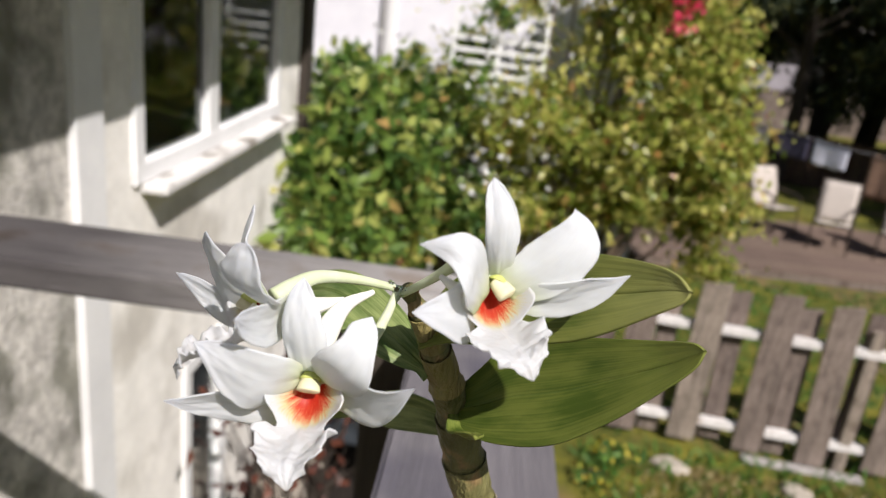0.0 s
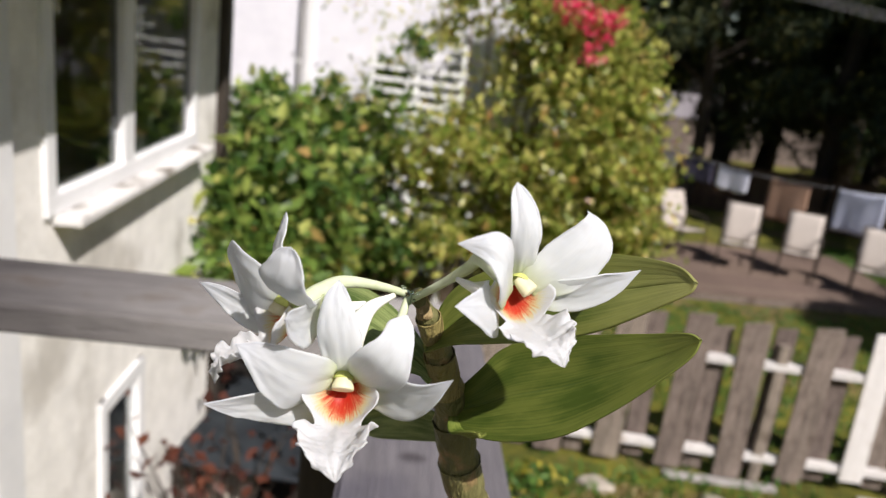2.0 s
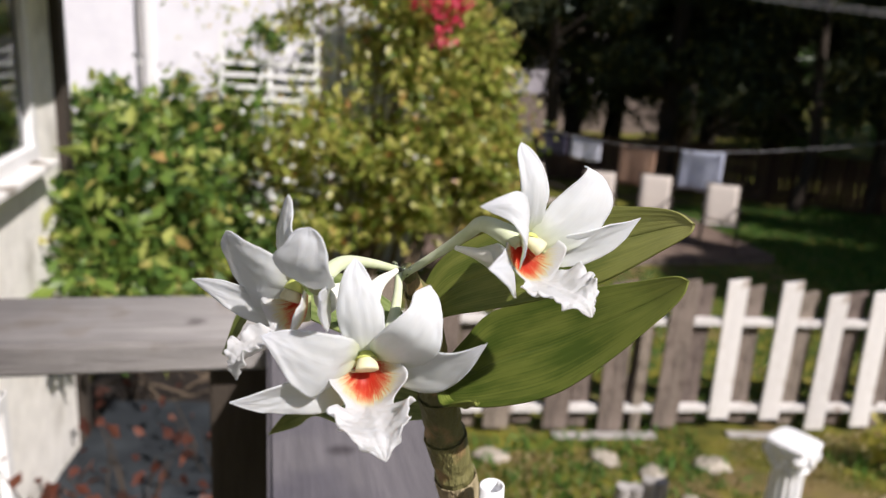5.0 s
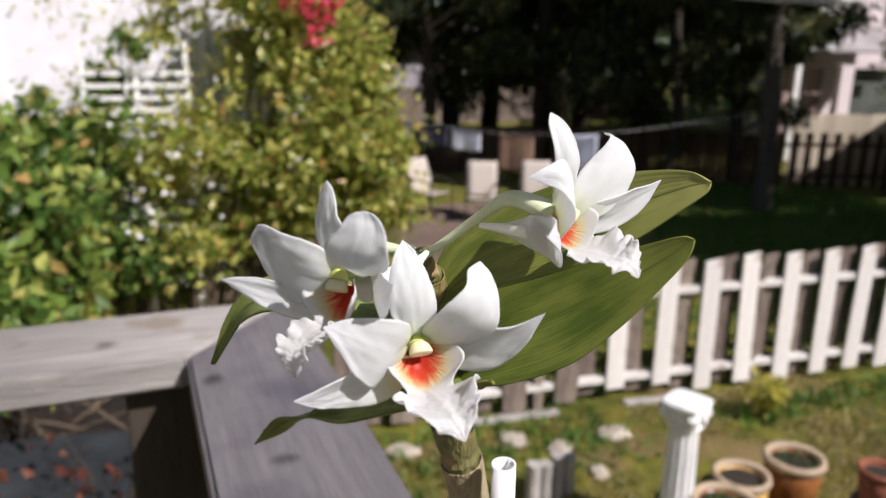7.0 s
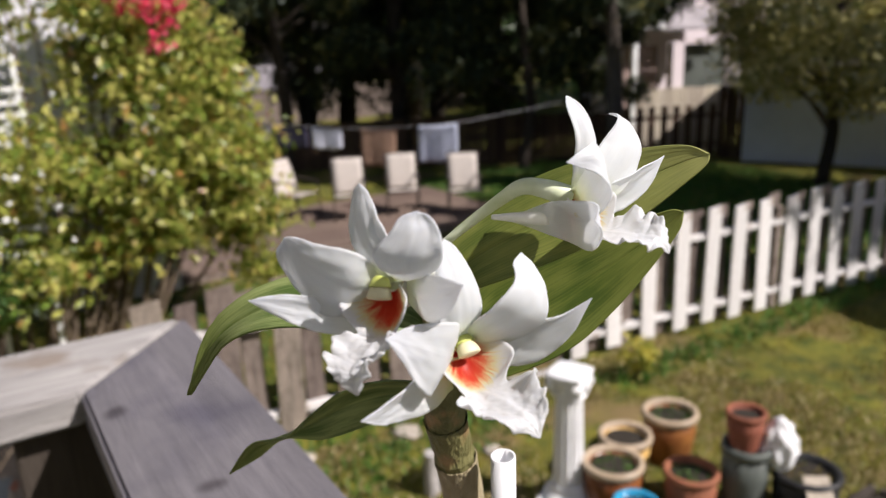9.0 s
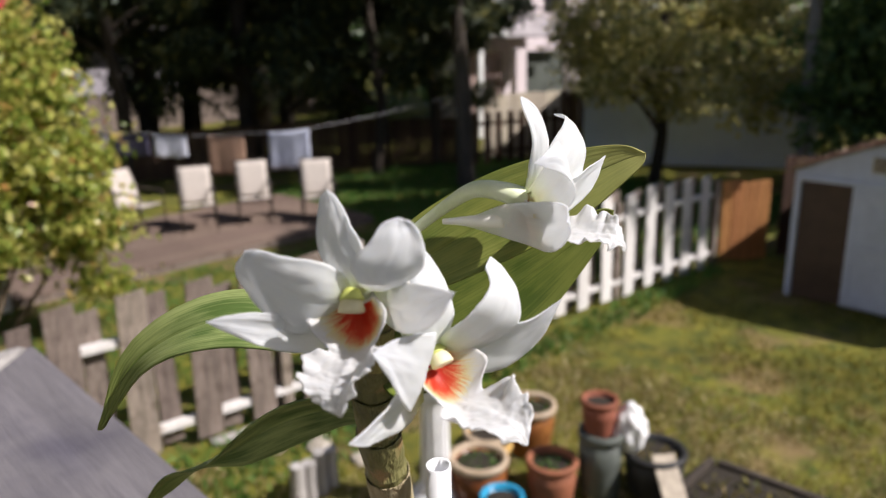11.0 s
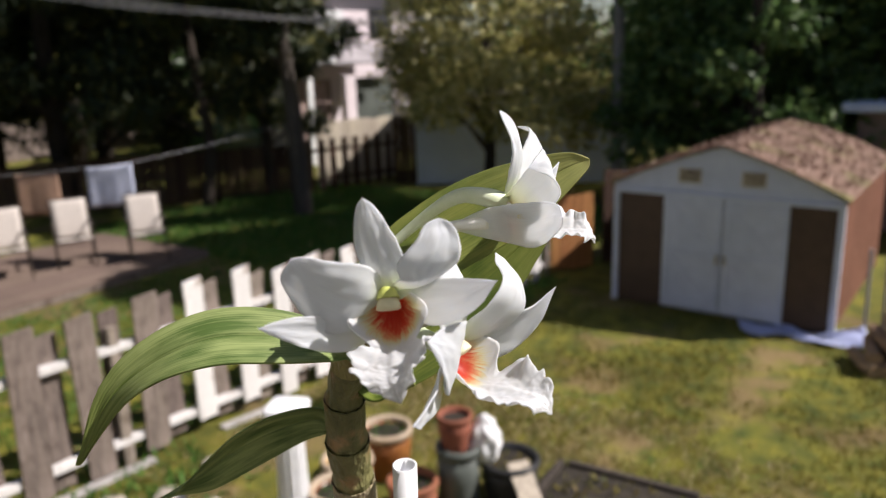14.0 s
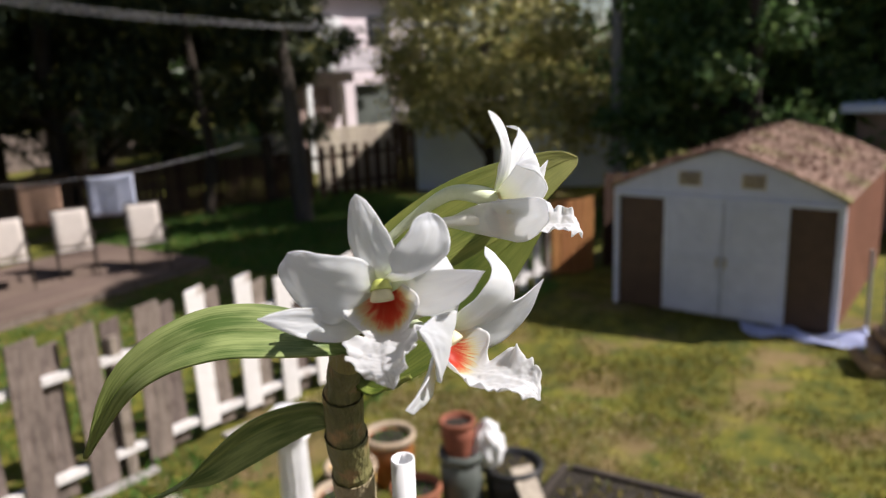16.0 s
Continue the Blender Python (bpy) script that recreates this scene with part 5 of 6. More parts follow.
# ---- trees ----
def tree(name, x, y, h, trunk_r, crown, leaf_mat, size, per, label, seed, bark=M_BARK, lean=0.0, n_clumps=60, droop=0.4, limbs=10, narrow=0.5):
    """Tapered trunk, limbs out to the clumps, crown of leaves. crown: (bottom, radius below, radius above)."""
    t = thing(name, label, "tree", pose(x, y, 0))
    q = np.random.default_rng(seed)
    zb, r0, r1 = crown
    bm = bmesh.new()
    pts = [(lean * (k / 6) ** 2 + 0.06 * q.normal() * (k > 0), 0.06 * q.normal() * (k > 0), h * 0.95 * k / 6) for k in range(7)]
    tube(bm, smooth_path(pts, 3), [trunk_r * (1 - 0.85 * k / 18) for k in range(19)], 10)
    cs, rs = [], []
    for k in range(n_clumps):
        u = q.uniform(0, 1)
        z = zb + (h - zb) * u
        r = (r0 + (r1 - r0) * u) * math.sqrt(q.uniform(0.08, 1.0))
        a = q.uniform(0, math.tau)
        cs.append((lean * (z / h) ** 2 + r * math.cos(a), r * math.sin(a), z + 0.2 * q.normal()))
        s = (r0 * 0.30) * q.uniform(0.7, 1.25)
        rs.append((s, s, s * 0.7))
    for c in cs[:limbs * 2]:
        e = Vector(c)
        st = Vector((lean * (e.z / h) ** 2 * 0.8, 0, max(0.3, e.z - 0.5 * math.hypot(e.x, e.y))))
        tube(bm, smooth_path([st, st.lerp(e, 0.5) + Vector((0, 0, 0.15)), e], 3), [0.30 * trunk_r * (1 - 0.12 * i) for i in range(7)], 5)
    part("trunk", bm, bark, t)
    leaf_cloud("crown", clumps(q, cs, rs, per, 0.25), size, leaf_mat, t, seed + 100, droop, narrow)["kind"] = "stuff"
    return t


# dark conifers behind the washing line
CON = [(1.2, 19.5, 11, 0.22, 1.6), (3.4, 18.0, 12, 0.24, 2.6), (5.4, 20.0, 12, 0.26, 3.0), (6.6, 17.3, 11, 0.18, 3.0), (8.0, 19.2, 13, 0.28, 2.9), (9.6, 16.9, 12, 0.26, 2.1),
       (11.2, 17.8, 12, 0.24, 2.1), (11.6, 15.6, 12, 0.28, 2.3), (-1.0, 21.0, 12, 0.25, 0.8), (10.0, 21.0, 13, 0.3, 0.6), (12.0, 20.5, 13, 0.3, 1.0)]
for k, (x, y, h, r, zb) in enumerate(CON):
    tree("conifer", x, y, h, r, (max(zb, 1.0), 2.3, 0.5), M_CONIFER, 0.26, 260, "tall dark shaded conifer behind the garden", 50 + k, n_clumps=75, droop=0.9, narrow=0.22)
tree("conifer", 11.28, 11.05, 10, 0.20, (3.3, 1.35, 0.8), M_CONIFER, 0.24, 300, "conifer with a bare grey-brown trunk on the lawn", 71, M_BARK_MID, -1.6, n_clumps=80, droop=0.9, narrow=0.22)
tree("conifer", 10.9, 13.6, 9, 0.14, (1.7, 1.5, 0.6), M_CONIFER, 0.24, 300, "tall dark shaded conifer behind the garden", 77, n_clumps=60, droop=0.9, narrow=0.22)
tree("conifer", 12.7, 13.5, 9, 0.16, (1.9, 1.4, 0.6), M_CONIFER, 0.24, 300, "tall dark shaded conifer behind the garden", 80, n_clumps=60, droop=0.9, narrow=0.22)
# two added trees with unseen high crowns, placed to shade the far lawn
tree("tree", 13.6, -0.2, 11.6, 0.24, (8.5, 1.9, 1.2), M_BROADLEAF, 0.20, 240, "added tall tree behind the shed, crown out of view, shading the lawn", 78, M_BARK, 0.0, 90, 0.5)
tree("tree", 13.6, 2.7, 9.2, 0.15, (6.7, 1.7, 1.0), M_BROADLEAF, 0.20, 240, "added tall tree behind the shed, crown out of view, shading the lawn", 79, M_BARK, 0.0, 90, 0.5)
tree("tree", 14.1, 8.25, 6.6, 0.14, (1.7, 2.5, 1.8), M_OLIVE, 0.15, 190, "sunlit olive-leaved tree by the far wall", 72, M_BARK, 0.3, 110, 0.5)
tree("tree", 15.4, 3.4, 6.0, 0.22, (1.2, 2.6, 1.6), M_BROADLEAF, 0.20, 260, "dense dark green tree behind the shed", 73, M_BARK, 0.0, 90, 0.5)
tree("tree", 17.6, 1.2, 6.3, 0.25, (1.0, 3.0, 1.8), M_BROADLEAF, 0.22, 260, "dense dark green tree behind the shed", 74, M_BARK, 0.0, 90, 0.5)
tree("tree", 20.8, 5.2, 6.8, 0.25, (1.0, 3.0, 1.8), M_BROADLEAF, 0.22, 260, "dense dark green tree behind the shed", 75, M_BARK, 0.0, 90, 0.5)
tree("tree", 18.5, -2.6, 8.0, 0.22, (1.2, 2.6, 1.6), M_OLIVE, 0.18, 240, "dense tree with olive leaves beyond the shed", 76, M_BARK, 0.0, 90, 0.5)


def far_woods():
    """Distant wood that closes the view all round."""
    q = np.random.default_rng(90)
    cs, rs = [], []
    for k in range(560):
        a = q.uniform(0, math.tau)
        d = q.uniform(30, 44)
        cs.append((d * math.cos(a), d * math.sin(a), q.uniform(0, 15)))
        rs.append((3.0, 3.0, 2.2))
    ob = leaf_cloud("far_woods", clumps(q, cs, rs, 60, 0.2), 1.1, M_BROADLEAF, None, 91, 0.4, 0.6)
    return tagged(ob, "distant dark green woods", "woods", kind="stuff")


far_woods()


# ---- far buildings and wires ----
def far_house():
    h = thing("neighbour_house", "pale pink neighbouring house with a grey roof", "house", pose(17.7, 15.93, 0, 0, 0, -15))
    part("wall", boxed((2.3, 2.6, 2.6), (4.4, 4.0, 5.2), 0.02), M_PINK, h)
    part("window", boxed((0.35, 0.56, 4.2), (1.5, 0.08, 0.8), 0.02), M_WHITE, h, "bright white window")
    part("window", boxed((2.6, 0.57, 4.2), (0.9, 0.06, 0.9), 0.02), M_ROOM_SHADE, h, "dark window")
    part("porch_roof", boxed((0.7, -0.25, 3.3), (2.6, 1.9, 0.10), 0.02, Euler((0.35, 0, 0)).to_matrix()), M_GREYROOF, h)
    part("porch_roof", boxed((-1.8, -0.2, 3.22), (3.2, 1.9, 0.10), 0.02, Euler((0.1, 0, 0)).to_matrix()), M_GREYROOF, h)
    part("gutter", boxed((-1.5, -1.2, 3.12), (2.1, 0.10, 0.22), 0.02), M_WHITE, h)
    part("fascia", boxed((0.85, -1.2, 2.80), (1.35, 0.06, 0.30), 0.02), M_PINK, h)
    part("porch_post", boxed((0.0, -1.1, 1.4), (0.36, 0.30, 2.5), 0.01), M_PINK, h)
    part("porch_post", boxed((-1.33, -1.1, 1.4), (0.16, 0.16, 2.5), 0.01), M_WHITE, h)
    part("porch_panel", boxed((-0.7, -0.4, 1.3), (1.1, 0.06, 2.5), 0.01), M_BROWN_PANEL, h)
    part("porch_panel", boxed((1.1, -0.6, 1.3), (1.8, 0.06, 2.5), 0.01), M_GREEN_POT, h)
    bm = bmesh.new()
    box(bm, (1.2, 4.0, 5.9), (7.2, 2.8, 0.12), 0.02, Euler((-0.5, 0, 0)).to_matrix())
    box(bm, (1.2, 1.4, 5.9), (7.2, 2.8, 0.12), 0.02, Euler((0.5, 0, 0)).to_matrix())
    part("roof", bm, M_GREYROOF, h)


far_house()
tagged(link_mesh("garden_wall", boxed((9.0, 27.0, 0.65), (22, 0.25, 1.3), 0.02), M_FENCE), "weathered garden wall beyond the trees", "wall")
garage = thing("garage", "long low garage with a shaded lavender wall", "garage", pose(16.4, 8.6, 0, 0, 0, -62))
part("wall", boxed((0.0, 0.9, 1.05), (5.2, 1.6, 2.1), 0.02), M_LAVENDER, garage)
part("roof", boxed((0.0, 0.9, 2.16), (5.6, 2.1, 0.12), 0.02), M_GREYROOF, garage)
outhouse = thing("outbuilding", "outbuilding with a pale roof beyond the shed", "shed", pose(15.9, -0.45, 0, 0, 0, -88))
part("wall", boxed((0, 0, 1.0), (3.4, 2.6, 2.0), 0.02), M_BROWN_PANEL, outhouse)
part("roof", boxed((0, 0, 2.1), (3.9, 3.0, 0.14), 0.02), M_LAVENDER, outhouse)
tagged(link_mesh("utility_pole", tube(bmesh.new(), [(14.6, 5.45, 0), (14.6, 5.5, 4), (14.6, 5.55, 9)], [0.12, 0.11, 0.09], 12), M_POLE), "grey wooden utility pole", "pole")
for k in range(3):
    dz = 0.05 * k
    tagged(link_mesh("overhead_cable", tube(bmesh.new(), smooth_path([(2.1, 11.8, 4.85 - dz), (4.6, 11.1, 4.44 - dz), (6.75, 10.4, 4.13 - dz), (8.6, 9.9, 3.97 - 0.8 * dz), (10.6, 9.2, 3.86 - 0.5 * dz), (14.5, 5.55, 3.8 - 0.2 * dz)], 6), 0.004, 6), M_CABLE), "thin grey overhead utility cable", "cable", "overhead cables")

bungalow = thing("bungalow", "pale grey bungalow glimpsed between the tree trunks", "house", pose(8.6, 28.0, 0))
part("wall", boxed((0, 2, 1.7), (11, 4, 3.4), 0.02), M_PALE_GREY, bungalow)
part("roof", boxed((0, 1.6, 3.55), (11.8, 5.4, 0.3), 0.05), M_GREYROOF, bungalow)
for x in (-4.5, -1.2, 2.6, 5.0):
    part("window", boxed((x, -0.02, 1.9), (1.2, 0.06, 1.0), 0.01), M_ROOM_SHADE, bungalow)


# ---- the orchid on the rail (its own millimetres, from a point 3 m up) ----
pot("plant_pot", 0.036, 0.045, 0.055, 0.115, M_CLAY, M_CLAY, "small terracotta orchid pot standing on the rail", None, 0.78, 2.851)
stake = link_mesh("plant_stake", tube(bmesh.new(), [(0.047, 0.026, 2.945), (0.044, 0.022, 3.0), (0.0415, 0.019, 3.056)], 0.0039, 20, False), M_STAKE, smooth=True)
thicken(stake, 0.0007)
tagged(stake, "white plastic tube stake beside the orchid cane", "stake")

orchid = thing("orchid", "white dendrobium orchid with red-throated flowers and olive leaves", "orchid", pose(0, 0, 3.0))


def mm(*p):
    return Vector(p) / 1000


CANE = [mm(48, 48, -40), mm(43, 43, 10), mm(37.5, 38.5, 35), mm(32.5, 35, 52), mm(27, 31.5, 70), mm(21.5, 26, 91), mm(15, 14, 114), mm(9, 6, 131), mm(5, 3, 138)]
cp = smooth_path(CANE, 10)
CANE_UP = [p.z for p in cp]
nodes = [52, 70, 88, 101, 117, 131]


def cane_radius(z):
    """Thick below, swelling between the nodes, with a small ring at each."""
    r = float(np.interp(z, [-40, 40, 70, 100, 138], [6.6, 6.8, 6.7, 5.4, 2.4]))
    for k in nodes:
        r += 0.25 * math.exp(-((z - k) / 1.0) ** 2) - 0.55 * math.exp(-((z - k - 3.0) / 2.2) ** 2)
    return r / 1000


def cane_piece(z0, z1, extra):
    """Centre line and radii of the cane between two heights."""
    zs = np.linspace(z0, z1, max(6, int((z1 - z0) * 1.6)))
    pts = [Vector([float(np.interp(z / 1000, CANE_UP, [p[i] for p in cp])) for i in range(3)]) for z in zs]
    return pts, [cane_radius(z) + extra for z in zs]


pts, rad = cane_piece(-40, 138, 0.0)
cane = part("cane", tube(bmesh.new(), pts, rad, 24, wobble=lambda i, k: 0.03 * math.sin(k * 1.9 + i * 0.05)), M_CANE, orchid, smooth=True)
for z0, z1, mat, lab in ((-30, 50.5, M_SHEATH_PALE, "pale papery sheath round the foot of the cane"), (52, 69, M_CANE, "olive sheath round the cane"), (70.5, 87, M_CANE, "olive sheath round the cane"),
                         (101, 116, M_SHEATH_GOLD, "golden brown papery sheath"), (118, 130, M_SHEATH_GOLD, "golden brown papery sheath")):
    pts, rad = cane_piece(z0, z1, 0.0002)
    rad = [r + 0.0005 * (i / len(rad)) ** 3 for i, r in enumerate(rad)]
    thicken(part("sheath", tube(bmesh.new(), pts, rad, 24, False, wobble=lambda i, k: 0.018 * math.sin(k * 2.3 + i * 0.2)), mat, cane, lab, smooth=True), 0.0003)
part("tip", tube(bmesh.new(), smooth_path([mm(8.5, 4.6, 131), mm(7, 3.6, 136), mm(7.6, 3.2, 139.5)], 4), [0.0026 - 0.00024 * i for i in range(9)], 10), M_SHEATH, cane, "dry brown tip of the cane", smooth=True)


def rim(points):
    """A soft curve through the points of one edge, walked at an even pace."""
    pts = smooth_path([mm(*p) for p in points], 10)
    run = [0.0]
    for p, q in zip(pts, pts[1:]):
        run.append(run[-1] + (q - p).length)

    def at(s):
        d = s * run[-1]
        i = min(max(int(np.searchsorted(run, d)) - 1, 0), len(pts) - 2)
        return pts[i].lerp(pts[i + 1], (d - run[i]) / max(run[i + 1] - run[i], 1e-9))
    return at


FRONT = Vector((-0.2, -0.9, 0.35))


def petal(name, parent, left, right, tip, cup=0.8, keel=0.14, ripple=0.5, seed=0, mat=None, thick=0.00035):
    """A petal between two edges that meet in its tip. cup: millimetres by which its middle lies back, keel: depth of the midrib's furrow."""
    A, B = rim([*left, tip]), rim([*right, tip])

    def f(s, v):
        s = 1 - (1 - s) ** 1.35
        a, b = A(s), B(s)
        ds = (A(min(s + 0.03, 1)) + B(min(s + 0.03, 1))) - (A(max(s - 0.03, 0)) + B(max(s - 0.03, 0)))
        n = (b - a).cross(ds)
        n = n.normalized() if n.length > 1e-12 else FRONT
        if n.dot(FRONT) < 0:
            n = -n
        w = (b - a).length
        m = min(1.0, w / 0.008)
        h = -cup * (1 - v * v) * m * math.sin(math.pi * min(1, 0.15 + s)) ** 0.5 - keel * math.exp(-(v / 0.10) ** 2) * m * (1 - s) ** 0.5
        h += ripple * m * (v * v) * (math.sin(7 * s + 2.4 * v + seed) + 0.8 * noise.noise((s * 7, v * 3, seed)))
        h += 0.55 * m * noise.noise((s * 2.6, v * 1.4, seed + 5.5))
        h += 0.11 * m * noise.noise((s * 14, v * 6.5, seed + 1.5)) + 0.16 * m * noise.noise((s * 6, v * 3.2, seed + 8.5))
        edge = 1 + 0.032 * noise.noise((s * 9, v * 0.5, seed + 2.0)) + 0.020 * noise.noise((s * 27, v * 0.5, seed))
        return (a + b) / 2 + (b - a) / 2 * v * edge + n * h / 1000
    ob = part(name, sheet(f, 40, 24), mat or M_PETAL, parent, smooth=True)
    return thicken(ob, thick)


# the lip's edges and middle, from the throat to the tip: (across, forward, up)
LIP = [((-5.0, -5.6, 8.2), (0, -7.2, 4.6), (5.0, -5.6, 8.2)), ((-8.0, -2.0, 7.8), (0, -4.0, 1.4), (8.0, -2.0, 7.8)),
       ((-8.5, 1.2, 6.6), (0, 0, 0), (8.5, 1.2, 6.6)), ((-5.2, 3.4, 2.2), (0.1, 3.4, 0.3), (5.2, 3.4, 2.6)),
       ((-8.6, 6.8, 3.6), (0.4, 7.4, 1.2), (8.8, 7.2, 5.2)), ((-7.6, 11.4, 4.2), (0.8, 12.2, 2.2), (7.9, 11.2, 6.0)),
       ((-5.6, 15.8, 4.2), (1.2, 15.8, 3.0), (6.6, 15.0, 5.6)), ((-2.4, 18.4, 2.6), (1.7, 18.2, 2.2), (4.8, 17.9, 3.4)),
       ((1.9, 19.6, 0.1), (2.15, 19.7, 0.0), (2.4, 19.6, 0.1))]


def lip_frame(cup, side_l, side_r, tip):
    """The lip's place: its throat floor, its three directions and its size across and along."""
    c, l, r, t = (mm(*p) for p in (cup, side_l, side_r, tip))
    across = (r - l).normalized()
    fwd = (t - c) - across * across.dot(t - c)
    up = across.cross(fwd).normalized()
    up = -up if up.z < 0 else up
    k, m = (r - l).length * 1000 / 15.2, fwd.length * 1000 / 19.7
    fwd.normalize()
    return lambda p: c + (across * p[0] * k + fwd * p[1] * m + up * p[2] * k) / 1000


def lip(parent, at, seed):
    """Round trough with raised side lobes, then a frilled, pointed end."""
    edges = [[at(row[i]) * 1000 for row in LIP] for i in range(3)]
    L, C, R = (smooth_path([mm(*p) for p in e], 8) for e in edges)

    def f(s, v):
        k = s * (len(C) - 1)
        i = min(int(k), len(C) - 2)
        l, c, r = (q[i].lerp(q[i + 1], k - i) for q in (L, C, R))
        p = c + (r - l) / 2 * v + ((l + r) / 2 - c) * abs(v) ** 1.8
        n = (r - l).cross(C[min(i + 2, len(C) - 1)] - C[max(i - 1, 0)]).normalized()
        fr = float(np.interp(s, [0, 0.30, 0.42, 0.55, 0.90, 1.0], [0.06, 0.12, 0.55, 1.0, 0.7, 0.0]))
        e = abs(v) ** 2.6
        h = 0.85 * e * (math.sin(25 * s + 2.5 * v + seed) + 0.6 * math.sin(53 * s - 3 * v + 2 * seed) + 0.4 * math.sin(89 * s + 4 * v + seed)) + 0.55 * abs(v) * noise.noise((s * 19 + seed * 7, v * 3, seed))
        h += 0.28 * noise.noise((s * 30, v * 7, seed * 3)) + 0.25 * math.sin(6 * v + 7 * s + seed) - 0.5 * math.exp(-(v / 0.13) ** 2)
        out = fr * e * (0.5 * math.sin(37 * s + seed) + 0.35 * math.sin(71 * s + 2 * seed))
        return p + n * fr * h / 1000 + (r - l).normalized() * v * out / 1000
    ob = part("lip", sheet(f, 96, 40), M_LIP, parent, "frilled lip with a red-rayed throat", smooth=True)
    return thicken(ob, 0.0003)


def flower(O, ped, spur, seed, lip_at, petals, neck=0.0016, thick=0.0010, foot=3.6, lean=0.0):
    """One bloom on its stalk. O: where the petals meet; spur: points from its end to the sepals' foot."""
    stalk = smooth_path([mm(*p) for p in ped] + [mm(*O)], 8)
    n = len(stalk) - 1
    fl = part("flower", tube(bmesh.new(), stalk, [thick + neck * (i / n) ** 1.3 for i in range(n + 1)], 14), M_PEDICEL, orchid, "white flower on a pale green stalk", smooth=True)
    cone = smooth_path([mm(*p) for p in spur], 8)
    m = len(cone) - 1
    part("spur", tube(bmesh.new(), cone, [(0.7 + (foot - 0.7) * (i / m) ** 1.25) / 1000 for i in range(m + 1)], 18), M_MENTUM, fl, "pale conical spur", smooth=True)
    for k, (name, left, right, tip, opts) in enumerate(petals):
        petal(name, fl, left, right, tip, seed=seed * 10 + k, **opts)
    at = lip_frame(*lip_at)
    lip(fl, at, seed)
    # column and its blunt cap, hooded over the throat
    root, neck_at, end = (Vector(p) for p in ((lean * 0.5, -7.0 + 0.5 * lean, 8.8 - 0.3 * lean), (lean * 0.4, -4.9, 7.9), (lean, -2.6 + 0.3 * lean, 6.3 - 0.1 * lean)))
    c = smooth_path([at(root), at(root.lerp(neck_at, 0.5) + Vector((0, 0, 0.2))), at(neck_at)], 6)
    flat = lambda i, k: -0.20 * math.cos(2 * k * math.tau / 18) + 0.05 * math.cos(3 * k * math.tau / 18)
    part("column", tube(bmesh.new(), c, [0.0014 + 0.00006 * i for i in range(len(c))], 18, wobble=flat), M_COLUMN, fl, "yellow-green column", smooth=True)
    c = smooth_path([at(neck_at.lerp(end, u)) for u in (-0.15, 0.25, 0.6, 0.85, 1.0)], 3)
    part("anther_cap", tube(bmesh.new(), c, [0.0014, 0.0016, 0.0018, 0.0019, 0.0020, 0.0021, 0.00215, 0.0022, 0.0022, 0.0022, 0.0021, 0.0018, 0.0010], 18, wobble=flat), M_ANTHER, fl, "blunt cream cap of the column", smooth=True)
    return fl


# front bloom
flower((-10.5, -35, 129), [(3, 2, 138), (1.5, -6, 133.5), (-1.5, -16, 129), (-7, -27, 127.5)], [(-1, -17, 144), (-7, -23, 141.5), (-11, -30, 134)], 1,
       ((-10.3, -41, 121), (-18.1, -42.1, 126.4), (-3, -42.9, 127.1), (-8.9, -60.4, 117.2)), [
    ("dorsal_sepal", [(-13, -36, 128), (-17, -37.8, 137.4), (-17.5, -37.8, 143.8), (-16.2, -36.6, 149.6)], [(-7.6, -36.5, 128.5), (-7, -38.8, 138.9), (-8.9, -38.4, 145.3), (-11.5, -36.8, 150.8)], (-13.7, -35.6, 153), dict(cup=-0.6)),
    ("lateral_sepal", [(-11, -36, 126.5), (-21.9, -41, 128.4), (-29.9, -44.5, 127.6), (-35.4, -46, 126.2)], [(-12, -34.5, 118.5), (-19.4, -37.5, 116.9), (-25.4, -40.2, 117.6), (-33.4, -43.9, 120.4)], (-40.1, -46.5, 124.8), dict(cup=0.8)),
    ("lateral_sepal", [(-8, -35.5, 131), (-3, -40, 133.6), (3, -45.4, 134.6), (8.3, -48, 135.4)], [(-8, -34.5, 122), (-3.2, -37, 122.4), (2.0, -41.0, 122), (6.4, -44.6, 124.4), (10.5, -48, 130.6)], (13.6, -50.5, 138.2), dict(cup=0.8)),
    ("petal", [(-11.5, -36.4, 131.5), (-14.4, -41.0, 136), (-19.7, -45, 139.3), (-27.6, -46.3, 140.6)], [(-12.8, -35.6, 127.6), (-17.8, -38.6, 124.2), (-22.9, -43.4, 123.2), (-27.4, -45.5, 128), (-31.5, -46.3, 135.4)], (-33.9, -46.1, 139.6), dict(cup=-0.7)),
    ("petal", [(-9.8, -36.4, 131.5), (-9.4, -41.6, 137), (-6.7, -45.6, 141.6), (-2.9, -45.6, 144.8), (-1.2, -42.9, 147.4)], [(-7.4, -35.8, 128), (-0.6, -40.2, 128.4), (3.5, -46.6, 134.4), (4.4, -46.0, 141.1), (4.2, -42.8, 145.6)], (2.4, -40.5, 148), dict(cup=-0.5)),
])
